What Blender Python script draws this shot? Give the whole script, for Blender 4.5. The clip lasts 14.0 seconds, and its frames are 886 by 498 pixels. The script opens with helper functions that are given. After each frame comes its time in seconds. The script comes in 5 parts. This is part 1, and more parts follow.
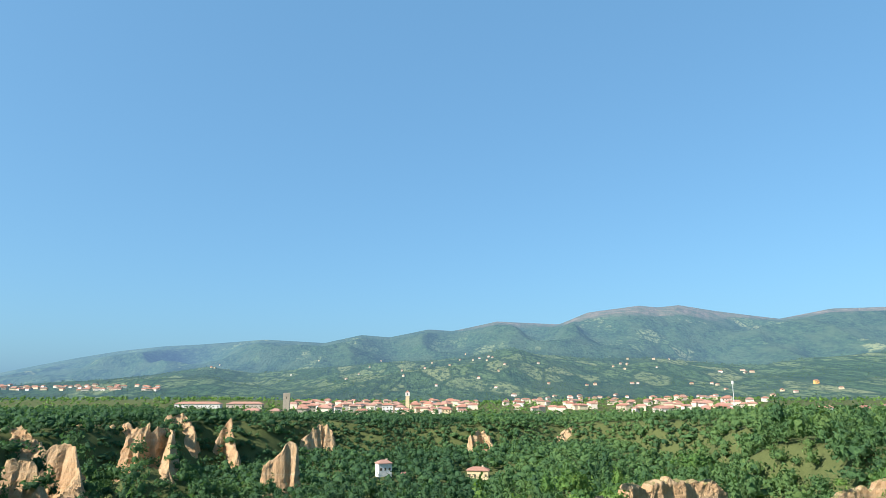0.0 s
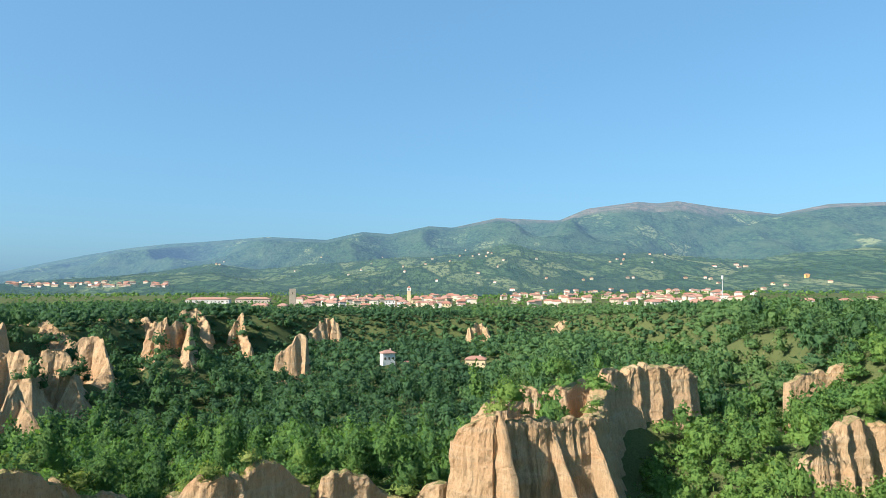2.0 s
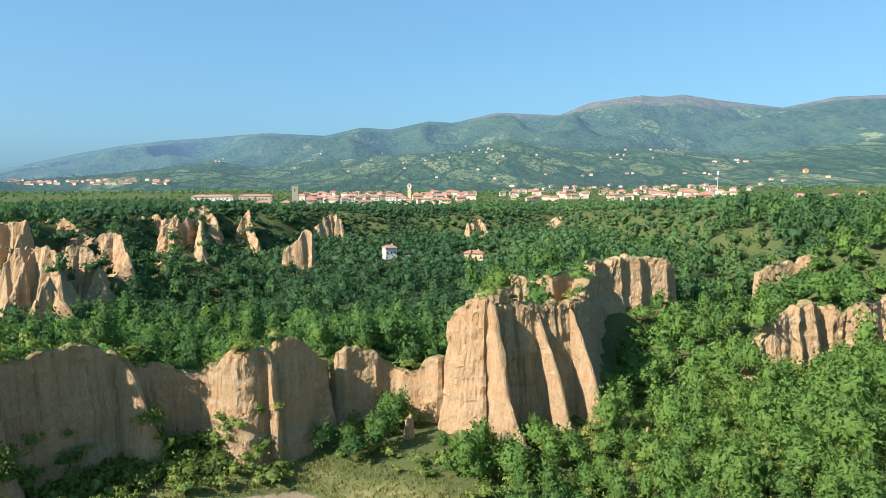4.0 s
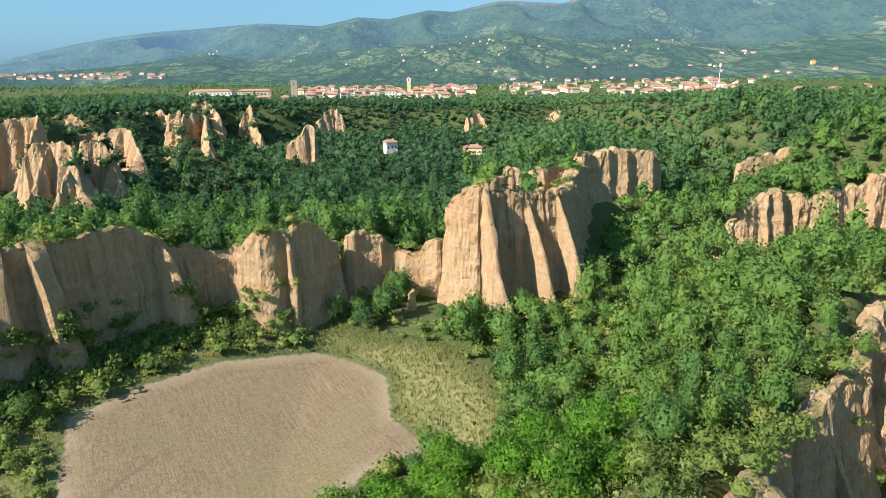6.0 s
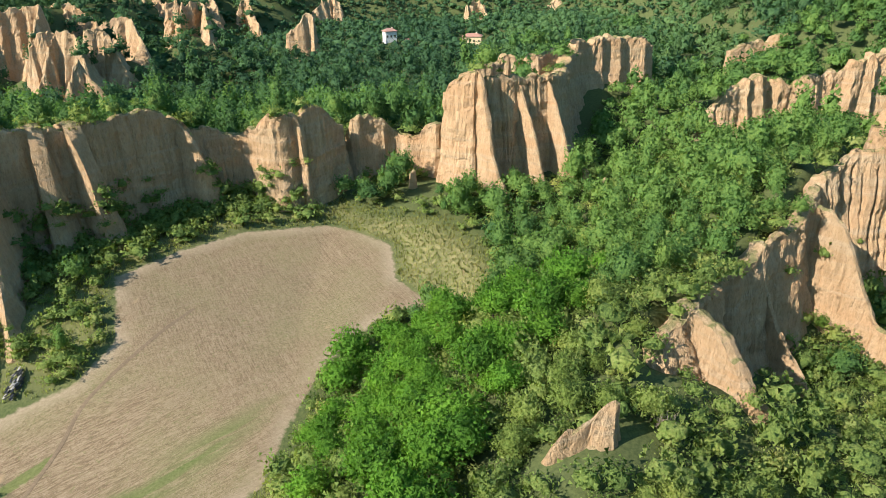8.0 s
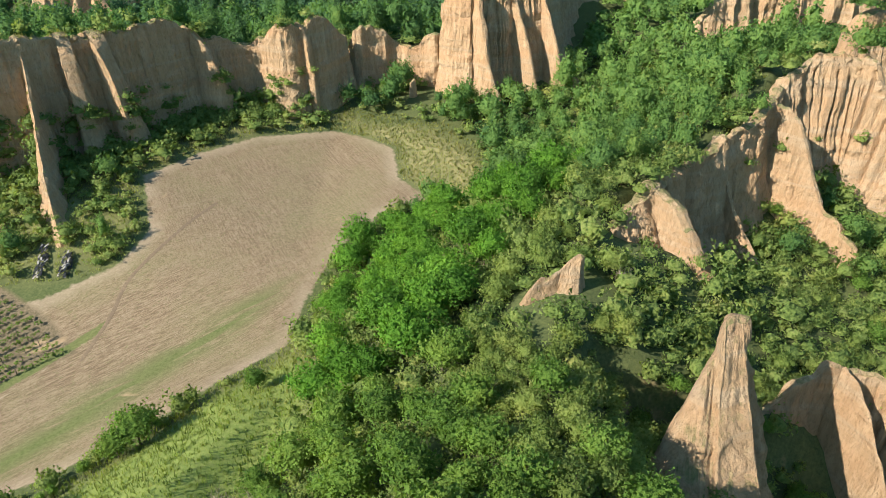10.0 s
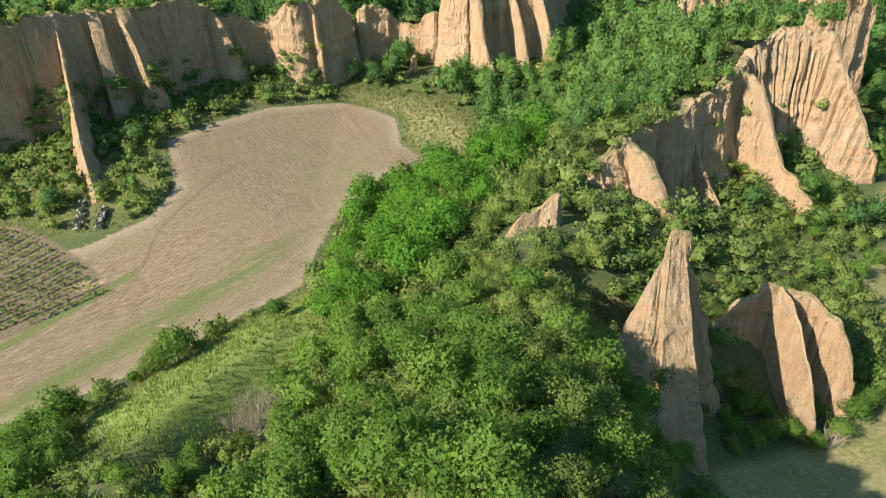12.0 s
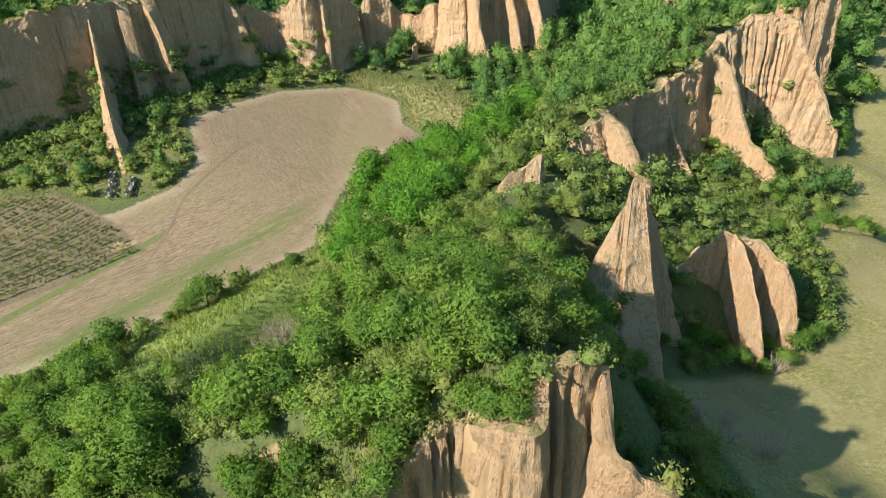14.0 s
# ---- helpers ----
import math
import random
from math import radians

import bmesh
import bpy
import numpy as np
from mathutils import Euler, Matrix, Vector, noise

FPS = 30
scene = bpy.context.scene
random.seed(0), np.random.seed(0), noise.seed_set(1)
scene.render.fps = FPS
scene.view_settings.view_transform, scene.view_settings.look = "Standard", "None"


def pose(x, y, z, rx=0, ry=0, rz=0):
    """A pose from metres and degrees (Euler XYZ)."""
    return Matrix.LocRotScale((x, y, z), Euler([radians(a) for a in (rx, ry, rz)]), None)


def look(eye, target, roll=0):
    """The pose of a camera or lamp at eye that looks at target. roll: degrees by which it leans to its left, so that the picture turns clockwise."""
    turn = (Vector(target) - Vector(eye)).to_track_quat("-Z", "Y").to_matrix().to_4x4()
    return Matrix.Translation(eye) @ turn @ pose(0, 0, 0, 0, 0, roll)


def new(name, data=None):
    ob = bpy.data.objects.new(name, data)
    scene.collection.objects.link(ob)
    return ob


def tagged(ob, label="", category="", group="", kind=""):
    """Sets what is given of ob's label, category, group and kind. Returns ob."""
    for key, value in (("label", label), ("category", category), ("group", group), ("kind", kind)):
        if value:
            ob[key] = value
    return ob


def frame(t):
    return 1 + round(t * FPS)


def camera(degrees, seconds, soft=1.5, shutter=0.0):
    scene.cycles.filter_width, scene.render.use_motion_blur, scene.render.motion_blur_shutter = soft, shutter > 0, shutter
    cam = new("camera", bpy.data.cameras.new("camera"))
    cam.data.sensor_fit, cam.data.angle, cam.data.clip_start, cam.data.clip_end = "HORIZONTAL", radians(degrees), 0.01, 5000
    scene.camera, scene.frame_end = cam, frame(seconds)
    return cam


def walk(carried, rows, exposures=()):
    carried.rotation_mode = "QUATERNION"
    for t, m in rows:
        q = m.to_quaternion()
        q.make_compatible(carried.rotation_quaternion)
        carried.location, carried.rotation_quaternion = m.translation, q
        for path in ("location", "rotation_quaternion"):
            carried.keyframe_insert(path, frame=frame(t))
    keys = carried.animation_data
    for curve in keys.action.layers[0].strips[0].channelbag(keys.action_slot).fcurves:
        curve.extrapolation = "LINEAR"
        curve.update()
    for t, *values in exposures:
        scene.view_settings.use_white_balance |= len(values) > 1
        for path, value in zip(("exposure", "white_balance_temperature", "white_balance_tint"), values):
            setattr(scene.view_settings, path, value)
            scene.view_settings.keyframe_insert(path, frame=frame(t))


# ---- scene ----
cam = camera(66.8, 14.0, soft=0.8)
METRES, EYE, TILT, LEAN, TURN = 100.0, 66.0, 12.0, 0.0, 0.0
ROWS = [
    (0.0, 0.0, 0.0, 0.0, -0.0, 0.0, 0.0),
    (0.5, 0.0006, -0.027, 0.0072, -0.01, -2.2, 0.08),
    (1.0, 0.0018, -0.0562, 0.0145, -0.02, -4.39, 0.13),
    (1.5, 0.0028, -0.0871, 0.0222, -0.02, -6.6, 0.19),
    (2.0, 0.004, -0.1194, 0.0308, -0.01, -8.8, 0.24),
    (2.5, 0.0056, -0.1519, 0.039, -0.0, -10.99, 0.29),
    (3.0, 0.0072, -0.1858, 0.0482, -0.01, -13.22, 0.35),
    (5.5, 0.0132, -0.3588, 0.0941, -0.05, -24.25, 0.59),
    (6.0, 0.0147, -0.394, 0.1034, -0.06, -26.48, 0.64),
    (6.5, 0.0161, -0.4295, 0.1124, -0.07, -28.7, 0.68),
    (7.0, 0.0176, -0.4649, 0.1216, -0.08, -30.91, 0.73),
    (7.5, 0.0191, -0.5004, 0.1308, -0.09, -33.1, 0.78),
    (8.0, 0.0204, -0.5359, 0.14, -0.1, -35.33, 0.8),
    (8.5, 0.0219, -0.5712, 0.1493, -0.11, -37.44, 0.83),
    (11.0, 0.028, -0.7492, 0.1953, -0.14, -42.6, 0.96),
    (11.5, 0.0293, -0.7851, 0.2046, -0.12, -42.62, 0.96),
    (12.0, 0.0306, -0.8213, 0.2142, -0.11, -42.63, 0.97),
    (12.5, 0.0319, -0.8576, 0.2237, -0.09, -42.65, 0.98),
    (13.0, 0.0332, -0.8941, 0.2329, -0.07, -42.65, 0.97),
    (13.5, 0.0343, -0.9303, 0.2421, -0.06, -42.67, 0.97),
    (14.0, 0.0358, -0.9672, 0.2513, -0.04, -42.66, 0.98),
]
walk(cam, [(t, pose(0, 0, EYE, TILT, LEAN, TURN) @ pose(METRES * x, METRES * y, METRES * z, 90 + pitch, roll, yaw)) for t, x, y, z, yaw, pitch, roll in ROWS])

# ---- world, sun, exposure ----
SUN = Vector((-0.84, -0.54, 0.72)).normalized()      # towards the sun
scene.view_settings.exposure = 1.08
world = bpy.data.worlds.new("sky")
scene.world = world
world.use_nodes = True
wn = world.node_tree.nodes
sky = wn.new("ShaderNodeTexSky")
sky.sky_type, sky.sun_disc = "NISHITA", False
sky.sun_elevation = math.asin(SUN.z)
sky.sun_rotation = math.atan2(SUN.x, SUN.y)
sky.altitude, sky.air_density, sky.dust_density, sky.ozone_density = 200.0, 1.0, 2.4, 3.0
wn["Background"].inputs["Strength"].default_value = 0.094
tint = wn.new("ShaderNodeMix")
tint.data_type, tint.blend_type = "RGBA", "MULTIPLY"
tint.inputs[0].default_value, tint.inputs[7].default_value = 1.0, (0.74, 1.0, 1.02, 1)
world.node_tree.links.new(sky.outputs[0], tint.inputs[6])
veil = wn.new("ShaderNodeMix")
veil.data_type = "RGBA"
veil.inputs[0].default_value, veil.inputs[7].default_value = 0.5, (1.05, 2.50, 4.30, 1)
world.node_tree.links.new(tint.outputs[2], veil.inputs[6])
world.node_tree.links.new(veil.outputs[2], wn["Background"].inputs["Color"])
sun_data = bpy.data.lights.new("sun", "SUN")
sun_data.energy, sun_data.angle, sun_data.color = 4.8, radians(0.55), (1.0, 0.915, 0.84)
sun = new("sun", sun_data)
sun.matrix_world = look((0, 0, 300), Vector((0, 0, 300)) - SUN)

# ---- noise and shape helpers ----


def hash3(i, j, k, seed):
    h = (i.astype(np.int64) * 374761393 + j.astype(np.int64) * 668265263 + k.astype(np.int64) * 1274126177 + seed * 974711) & 0x7FFFFFFF
    h = ((h ^ (h >> 13)) * 1103515245) & 0x7FFFFFFF
    return ((h ^ (h >> 16)) & 0xFFFF) / 65535.0


def vnoise(x, y, z=0.0, seed=0):
    """Smooth value noise, -1 to 1."""
    x, y, z = np.broadcast_arrays(np.asarray(x, float), np.asarray(y, float), np.asarray(z, float))
    i, j, k = np.floor(x), np.floor(y), np.floor(z)
    u, v, w = x - i, y - j, z - k
    u, v, w = u * u * (3 - 2 * u), v * v * (3 - 2 * v), w * w * (3 - 2 * w)
    total = 0.0
    for a in (0, 1):
        for b in (0, 1):
            for c in (0, 1):
                total = total + hash3(i + a, j + b, k + c, seed) * (u if a else 1 - u) * (v if b else 1 - v) * (w if c else 1 - w)
    return total * 2 - 1


def fbm(x, y, z=0.0, octaves=4, seed=0):
    total, amp = 0.0, 1.0
    for o in range(octaves):
        f = 2.03 ** o
        total = total + amp * vnoise(np.asarray(x) * f, np.asarray(y) * f, np.asarray(z) * f, seed + 17 * o)
        amp *= 0.5
    return total / 1.9


def step(a, b, x):
    t = np.clip((x - a) / (b - a), 0, 1)
    return t * t * (3 - 2 * t)


def smax(a, b, k):
    h = np.clip(0.5 + 0.5 * (a - b) / k, 0, 1)
    return b * (1 - h) + a * h + k * h * (1 - h)


def signed(poly, x, y):
    """Signed distance to a polygon, positive inside."""
    x, y = np.asarray(x, float), np.asarray(y, float)
    best, inside = np.full(x.shape, 1e9), np.zeros(x.shape, bool)
    for (ax, ay), (bx, by) in zip(poly, poly[1:] + poly[:1]):
        dx, dy = bx - ax, by - ay
        t = np.clip(((x - ax) * dx + (y - ay) * dy) / (dx * dx + dy * dy), 0, 1)
        best = np.minimum(best, np.hypot(x - ax - t * dx, y - ay - t * dy))
        inside ^= ((ay > y) != (by > y)) & (x < (bx - ax) * (y - ay) / (by - ay + 1e-12) + ax)
    return np.where(inside, best, -best)


def curve_points(points, gap):
    """Points along a smooth curve through the given ones, about gap apart."""
    p = np.array(points, float)
    p = np.vstack([2 * p[0] - p[1], p, 2 * p[-1] - p[-2]])
    out = []
    for a, b, c, d in zip(p, p[1:], p[2:], p[3:]):
        n = max(2, int(np.linalg.norm((c - b)[:2]) / gap))
        t = np.linspace(0, 1, n, endpoint=False)[:, None]
        out.append(0.5 * (2 * b + (c - a) * t + (2 * a - 5 * b + 4 * c - d) * t * t + (3 * b - a - 3 * c + d) * t ** 3))
    return np.vstack(out + [p[-2][None]])


def mesh_of(name, verts, faces, smooth=True):
    """A mesh from an array of vertices and an array of faces with the same number of corners."""
    me = bpy.data.meshes.new(name)
    faces = np.asarray(faces, np.int32)
    n, k = faces.shape
    me.vertices.add(len(verts))
    me.vertices.foreach_set("co", np.asarray(verts, np.float32).ravel())
    me.loops.add(n * k)
    me.loops.foreach_set("vertex_index", faces.ravel())
    me.polygons.add(n)
    me.polygons.foreach_set("loop_start", np.arange(0, n * k, k, dtype=np.int32))
    me.polygons.foreach_set("use_smooth", np.full(n, smooth))
    me.update(calc_edges=True)
    return me


def attribute(me, name, values):
    me.attributes.new(name, "FLOAT", "POINT").data.foreach_set("value", np.asarray(values, np.float32))


def grid_faces(rows, cols, closed=False):
    i, j = np.meshgrid(np.arange(rows - 1), np.arange(cols if closed else cols - 1), indexing="ij")
    k = (j + 1) % cols
    return np.stack([i * cols + j, i * cols + k, (i + 1) * cols + k, (i + 1) * cols + j], -1).reshape(-1, 4)


def part(name, data, material, parent=None, label=""):
    """Links a bmesh or a mesh as one mesh object under a thing or a part."""
    if isinstance(data, bmesh.types.BMesh):
        me = bpy.data.meshes.new(name)
        data.to_mesh(me)
        data.free()
        data = me
    if material is not None:
        data.materials.clear()
        data.materials.append(material)
    ob = new(name, data)
    ob.parent = parent
    return tagged(ob, label) if label else ob


# ---- materials ----


class Nodes:
    """A short way to write node materials."""

    def __init__(self, name):
        self.mat = bpy.data.materials.new(name)
        self.mat.use_nodes = True
        self.tree = self.mat.node_tree
        self.bsdf = self.tree.nodes["Principled BSDF"]
        self.out = self.tree.nodes["Material Output"]

    def add(self, kind, **values):
        n = self.tree.nodes.new("ShaderNode" + kind)
        for key, value in values.items():
            if key in n.inputs.keys():
                self.put(n.inputs[key], value)
            elif key == "operation":
                n.operation = value
            elif key == "blend_type":
                n.blend_type = value
        return n

    def put(self, socket, value):
        if isinstance(value, bpy.types.NodeSocket):
            self.tree.links.new(value, socket)
        elif isinstance(value, bpy.types.Node):
            self.tree.links.new(value.outputs[0], socket)
        else:
            socket.default_value = value

    def place(self, sx=1.0, sy=1.0, sz=1.0):
        geo = self.tree.nodes.new("ShaderNodeNewGeometry")
        m = self.tree.nodes.new("ShaderNodeMapping")
        self.put(m.inputs["Vector"], geo.outputs["Position"])
        m.inputs["Scale"].default_value = (sx, sy, sz)
        return m.outputs[0]

    def noise(self, vector, scale, detail=4.0, rough=0.55):
        return self.add("TexNoise", Vector=vector, Scale=scale, Detail=detail, Roughness=rough).outputs[0]

    def ramp(self, value, *stops):
        n = self.tree.nodes.new("ShaderNodeValToRGB")
        while len(n.color_ramp.elements) < len(stops):
            n.color_ramp.elements.new(0.5)
        for e, (at, color) in zip(n.color_ramp.elements, stops):
            e.position = at
            e.color = (*color, 1) if isinstance(color, tuple) else (color, color, color, 1)
        self.put(n.inputs[0], value)
        return n.outputs[0]

    def math(self, operation, a, b=0.0):
        n = self.tree.nodes.new("ShaderNodeMath")
        n.operation = operation
        self.put(n.inputs[0], a)
        self.put(n.inputs[1], b)
        return n.outputs[0]

    def mix(self, factor, a, b, blend="MIX"):
        n = self.tree.nodes.new("ShaderNodeMix")
        n.data_type, n.blend_type = "RGBA", blend
        self.put(n.inputs[0], factor)
        for socket, v in ((n.inputs[6], a), (n.inputs[7], b)):
            self.put(socket, (*v, 1) if isinstance(v, tuple) else v)
        return n.outputs[2]

    def value(self, name):
        n = self.tree.nodes.new("ShaderNodeAttribute")
        n.attribute_name = name
        return n.outputs["Fac"]

    def bump(self, height, strength=0.5, distance=0.1):
        b = self.add("Bump", Strength=strength, Distance=distance)
        self.put(b.inputs["Height"], height)
        self.put(self.bsdf.inputs["Normal"], b.outputs[0])

    def done(self, color, rough=0.9, specular=0.2):
        self.put(self.bsdf.inputs["Base Color"], color)
        self.put(self.bsdf.inputs["Roughness"], rough)
        self.put(self.bsdf.inputs["Specular IOR Level"], specular)
        return self.mat


def clay_material():
    n = Nodes("sandy_clay")
    streak = n.noise(n.place(1, 1, 0.10), 0.9, 6, 0.65)
    blotch = n.noise(n.place(1, 1, 0.5), 0.09, 4)
    strata = n.noise(n.place(0.03, 0.03, 1.0), 0.9, 5, 0.65)
    fine = n.noise(n.place(1, 1, 0.35), 3.5, 6, 0.65)
    base = n.ramp(streak, (0.25, (0.362, 0.237, 0.124)), (0.5, (0.474, 0.326, 0.184)), (0.75, (0.568, 0.414, 0.254)))
    base = n.mix(n.ramp(blotch, (0.44, 0.0), (0.70, 0.45)), base, (0.508, 0.295, 0.146))
    base = n.mix(n.ramp(strata, (0.50, 0.0), (0.62, 0.4)), base, (0.482, 0.388, 0.266))
    bands = n.noise(n.place(0.02, 0.02, 1.0), 0.22, 3, 0.5)
    base = n.mix(n.ramp(bands, (0.48, 0.0), (0.64, 0.35)), base, (0.527, 0.293, 0.141))
    base = n.mix(n.ramp(n.noise(n.place(1, 1, 0.6), 1.6, 7, 0.7), (0.36, 0.38), (0.50, 0.0)), base, (0.297, 0.194, 0.107))
    base = n.mix(n.ramp(fine, (0.3, 0.5), (0.48, 0.0)), base, (0.197, 0.135, 0.077))
    up = n.tree.nodes.new("ShaderNodeSeparateXYZ")
    geo = n.tree.nodes.new("ShaderNodeNewGeometry")
    n.put(up.inputs[0], geo.outputs["Normal"])
    moss = n.math("MULTIPLY", n.ramp(up.outputs[2], (0.64, 0.0), (0.86, 1.0)), n.ramp(n.noise(n.place(), 0.7, 5), (0.38, 0.0), (0.55, 1.0)))
    base = n.mix(moss, base, n.ramp(fine, (0.3, (0.144, 0.151, 0.056)), (0.7, (0.283, 0.250, 0.109))))
    clod = n.noise(n.place(1, 1, 0.7), 1.1, 8, 0.72)
    n.bump(n.math("ADD", n.math("ADD", n.math("ADD", n.math("MULTIPLY", n.noise(n.place(1, 1, 0.14), 3.2, 6, 0.7), 0.7), n.math("MULTIPLY", clod, 1.3)), n.math("MULTIPLY", streak, 0.45)), n.math("ADD", n.math("MULTIPLY", fine, 0.5), n.math("MULTIPLY", strata, 0.25))), 1.0, 0.6)
    return n.done(base, 0.95, 0.1)


def ground_material():
    n = Nodes("valley_ground")
    fine = n.noise(n.place(), 2.2, 6, 0.65)
    broad = n.noise(n.place(), 0.06, 4)
    grass = n.ramp(fine, (0.25, (0.080, 0.094, 0.030)), (0.5, (0.142, 0.150, 0.054)), (0.78, (0.240, 0.215, 0.098)))
    grass = n.mix(n.ramp(broad, (0.4, 0.0), (0.65, 0.6)), grass, (0.166, 0.154, 0.062))
    litter = n.ramp(fine, (0.3, (0.045, 0.062, 0.022)), (0.7, (0.105, 0.120, 0.044)))
    lush = n.ramp(fine, (0.28, (0.115, 0.165, 0.034)), (0.5, (0.180, 0.230, 0.052)), (0.76, (0.270, 0.285, 0.088)))
    grass = n.mix(n.ramp(n.value("lush"), (0.46, 0.0), (0.56, 0.9)), grass, lush)
    straw = n.ramp(n.noise(n.place(), 0.9, 5, 0.7), (0.36, (0.130, 0.140, 0.050)), (0.52, (0.225, 0.205, 0.085)), (0.66, (0.330, 0.275, 0.130)))
    grass = n.mix(n.ramp(n.value("dry"), (0.46, 0.0), (0.56, 0.9)), grass, straw)
    color = n.mix(n.ramp(n.value("open_land"), (0.42, 0.0), (0.58, 1.0)), litter, grass)
    # mown meadow
    meadow = n.ramp(n.noise(n.place(0.7, 1, 1), 2.2, 8, 0.8), (0.36, (0.092, 0.096, 0.034)), (0.5, (0.175, 0.165, 0.064)), (0.64, (0.295, 0.255, 0.120)))
    meadow = n.mix(n.ramp(n.noise(n.place(), 0.35, 5, 0.7), (0.42, 0.0), (0.62, 0.6)), meadow, (0.130, 0.135, 0.038))
    meadow = n.mix(n.ramp(n.noise(n.place(), 0.11, 3), (0.4, 0.0), (0.7, 0.7)), meadow, (0.224, 0.187, 0.095))
    color = n.mix(n.ramp(n.value("meadow"), (0.49, 0.0), (0.53, 1.0)), color, meadow)
    # harrowed field: fine parallel lines of stubble
    mp = n.tree.nodes.new("ShaderNodeMapping")
    geo = n.tree.nodes.new("ShaderNodeNewGeometry")
    n.put(mp.inputs["Vector"], geo.outputs["Position"])
    mp.inputs["Rotation"].default_value = (0, 0, radians(-41))
    wob = n.add("VectorMath", operation="ADD")
    n.put(wob.inputs[0], mp.outputs[0])
    n.put(wob.inputs[1], n.mix(0.9, (0, 0, 0), n.add("TexNoise", Vector=n.place(), Scale=0.06).outputs[1]))
    line = n.tree.nodes.new("ShaderNodeMapping")
    n.put(line.inputs["Vector"], wob.outputs[0])
    line.inputs["Scale"].default_value = (0.10, 1.0, 1.0)
    rows = n.noise(line.outputs[0], 3.6, 5, 0.75)
    cross = n.tree.nodes.new("ShaderNodeMapping")
    n.put(cross.inputs["Vector"], geo.outputs["Position"])
    cross.inputs["Rotation"].default_value = (0, 0, radians(58))
    thin = n.tree.nodes.new("ShaderNodeMapping")
    n.put(thin.inputs["Vector"], cross.outputs[0])
    thin.inputs["Scale"].default_value = (0.03, 1.0, 0.3)
    hatch = n.math("ADD", n.math("MULTIPLY", n.noise(thin.outputs[0], 4.6, 3, 0.7), 0.5), n.math("MULTIPLY", n.noise(n.place(), 1.8, 6, 0.75), 0.5))
    rows = n.mix(n.value("upper_field"), rows, hatch)
    wide = n.noise(line.outputs[0], 0.55, 3, 0.6)
    soil = n.ramp(rows, (0.38, (0.114, 0.080, 0.046)), (0.5, (0.186, 0.135, 0.082)), (0.62, (0.262, 0.198, 0.124)))
    soil = n.mix(n.ramp(n.noise(n.place(), 0.05, 5, 0.65), (0.46, 0.0), (0.66, 0.7)), soil, n.ramp(fine, (0.35, (0.125, 0.118, 0.050)), (0.65, (0.225, 0.182, 0.102))))
    soil = n.mix(n.ramp(wide, (0.5, 0.0), (0.70, 0.3)), soil, (0.225, 0.172, 0.112))
    soil = n.mix(n.ramp(n.noise(n.place(), 5.0, 3, 0.8), (0.55, 0.0), (0.66, 0.7)), soil, (0.300, 0.240, 0.165))
    soil = n.mix(n.ramp(n.noise(n.place(), 3.0, 5, 0.75), (0.36, 0.8), (0.47, 0.0)), soil, (0.115, 0.086, 0.046))
    soil = n.mix(n.ramp(n.noise(n.place(), 1.3, 5, 0.75), (0.56, 0.0), (0.68, 0.55)), soil, (0.120, 0.128, 0.048))
    strip = n.math("MULTIPLY", n.ramp(n.value("green_strip"), (0.20, 0.0), (0.60, 0.95)), n.ramp(n.math("ADD", n.math("MULTIPLY", wide, 0.75), n.math("MULTIPLY", broad, 0.35)), (0.40, 0.0), (0.52, 1.0)))
    soil = n.mix(strip, soil, n.ramp(fine, (0.3, (0.071, 0.095, 0.027)), (0.7, (0.133, 0.149, 0.054))))
    rim = n.math("MULTIPLY", n.ramp(n.value("field"), (0.51, 1.0), (0.59, 0.0)), n.ramp(n.noise(n.place(), 0.12, 4), (0.36, 0.0), (0.56, 0.75)))
    soil = n.mix(rim, soil, n.ramp(fine, (0.3, (0.240, 0.185, 0.120)), (0.7, (0.335, 0.270, 0.185))))
    edge = n.math("ADD", n.value("field"), n.math("MULTIPLY", n.math("SUBTRACT", n.noise(n.place(), 0.9, 4), 0.5), 0.05))
    color = n.mix(n.ramp(edge, (0.50, 0.0), (0.515, 1.0)), color, soil)
    vine_soil = n.ramp(n.noise(n.place(), 2.6, 6, 0.75), (0.36, (0.085, 0.072, 0.038)), (0.5, (0.138, 0.108, 0.064)), (0.66, (0.200, 0.155, 0.098)))
    color = n.mix(n.ramp(n.value("vineyard"), (0.495, 0.0), (0.515, 1.0)), color, vine_soil)
    patchy = n.math("MULTIPLY", n.math("SUBTRACT", fine, 0.5), 0.12)
    color = n.mix(n.ramp(n.math("ADD", n.value("verge"), patchy), (0.49, 0.0), (0.52, 0.85)), color, n.ramp(fine, (0.3, (0.065, 0.095, 0.025)), (0.7, (0.140, 0.155, 0.052))))
    color = n.mix(n.ramp(n.math("ADD", n.value("path"), n.math("MULTIPLY", patchy, 0.4)), (0.50, 0.0), (0.53, 0.6)), color, n.ramp(fine, (0.3, (0.260, 0.205, 0.135)), (0.7, (0.350, 0.285, 0.195))))
    color = n.mix(n.ramp(n.value("bare"), (0.46, 0.0), (0.54, 1.0)), color, n.ramp(fine, (0.3, (0.224, 0.158, 0.087)), (0.7, (0.332, 0.241, 0.141))))
    up = n.tree.nodes.new("ShaderNodeSeparateXYZ")
    n.put(up.inputs[0], geo.outputs["Normal"])
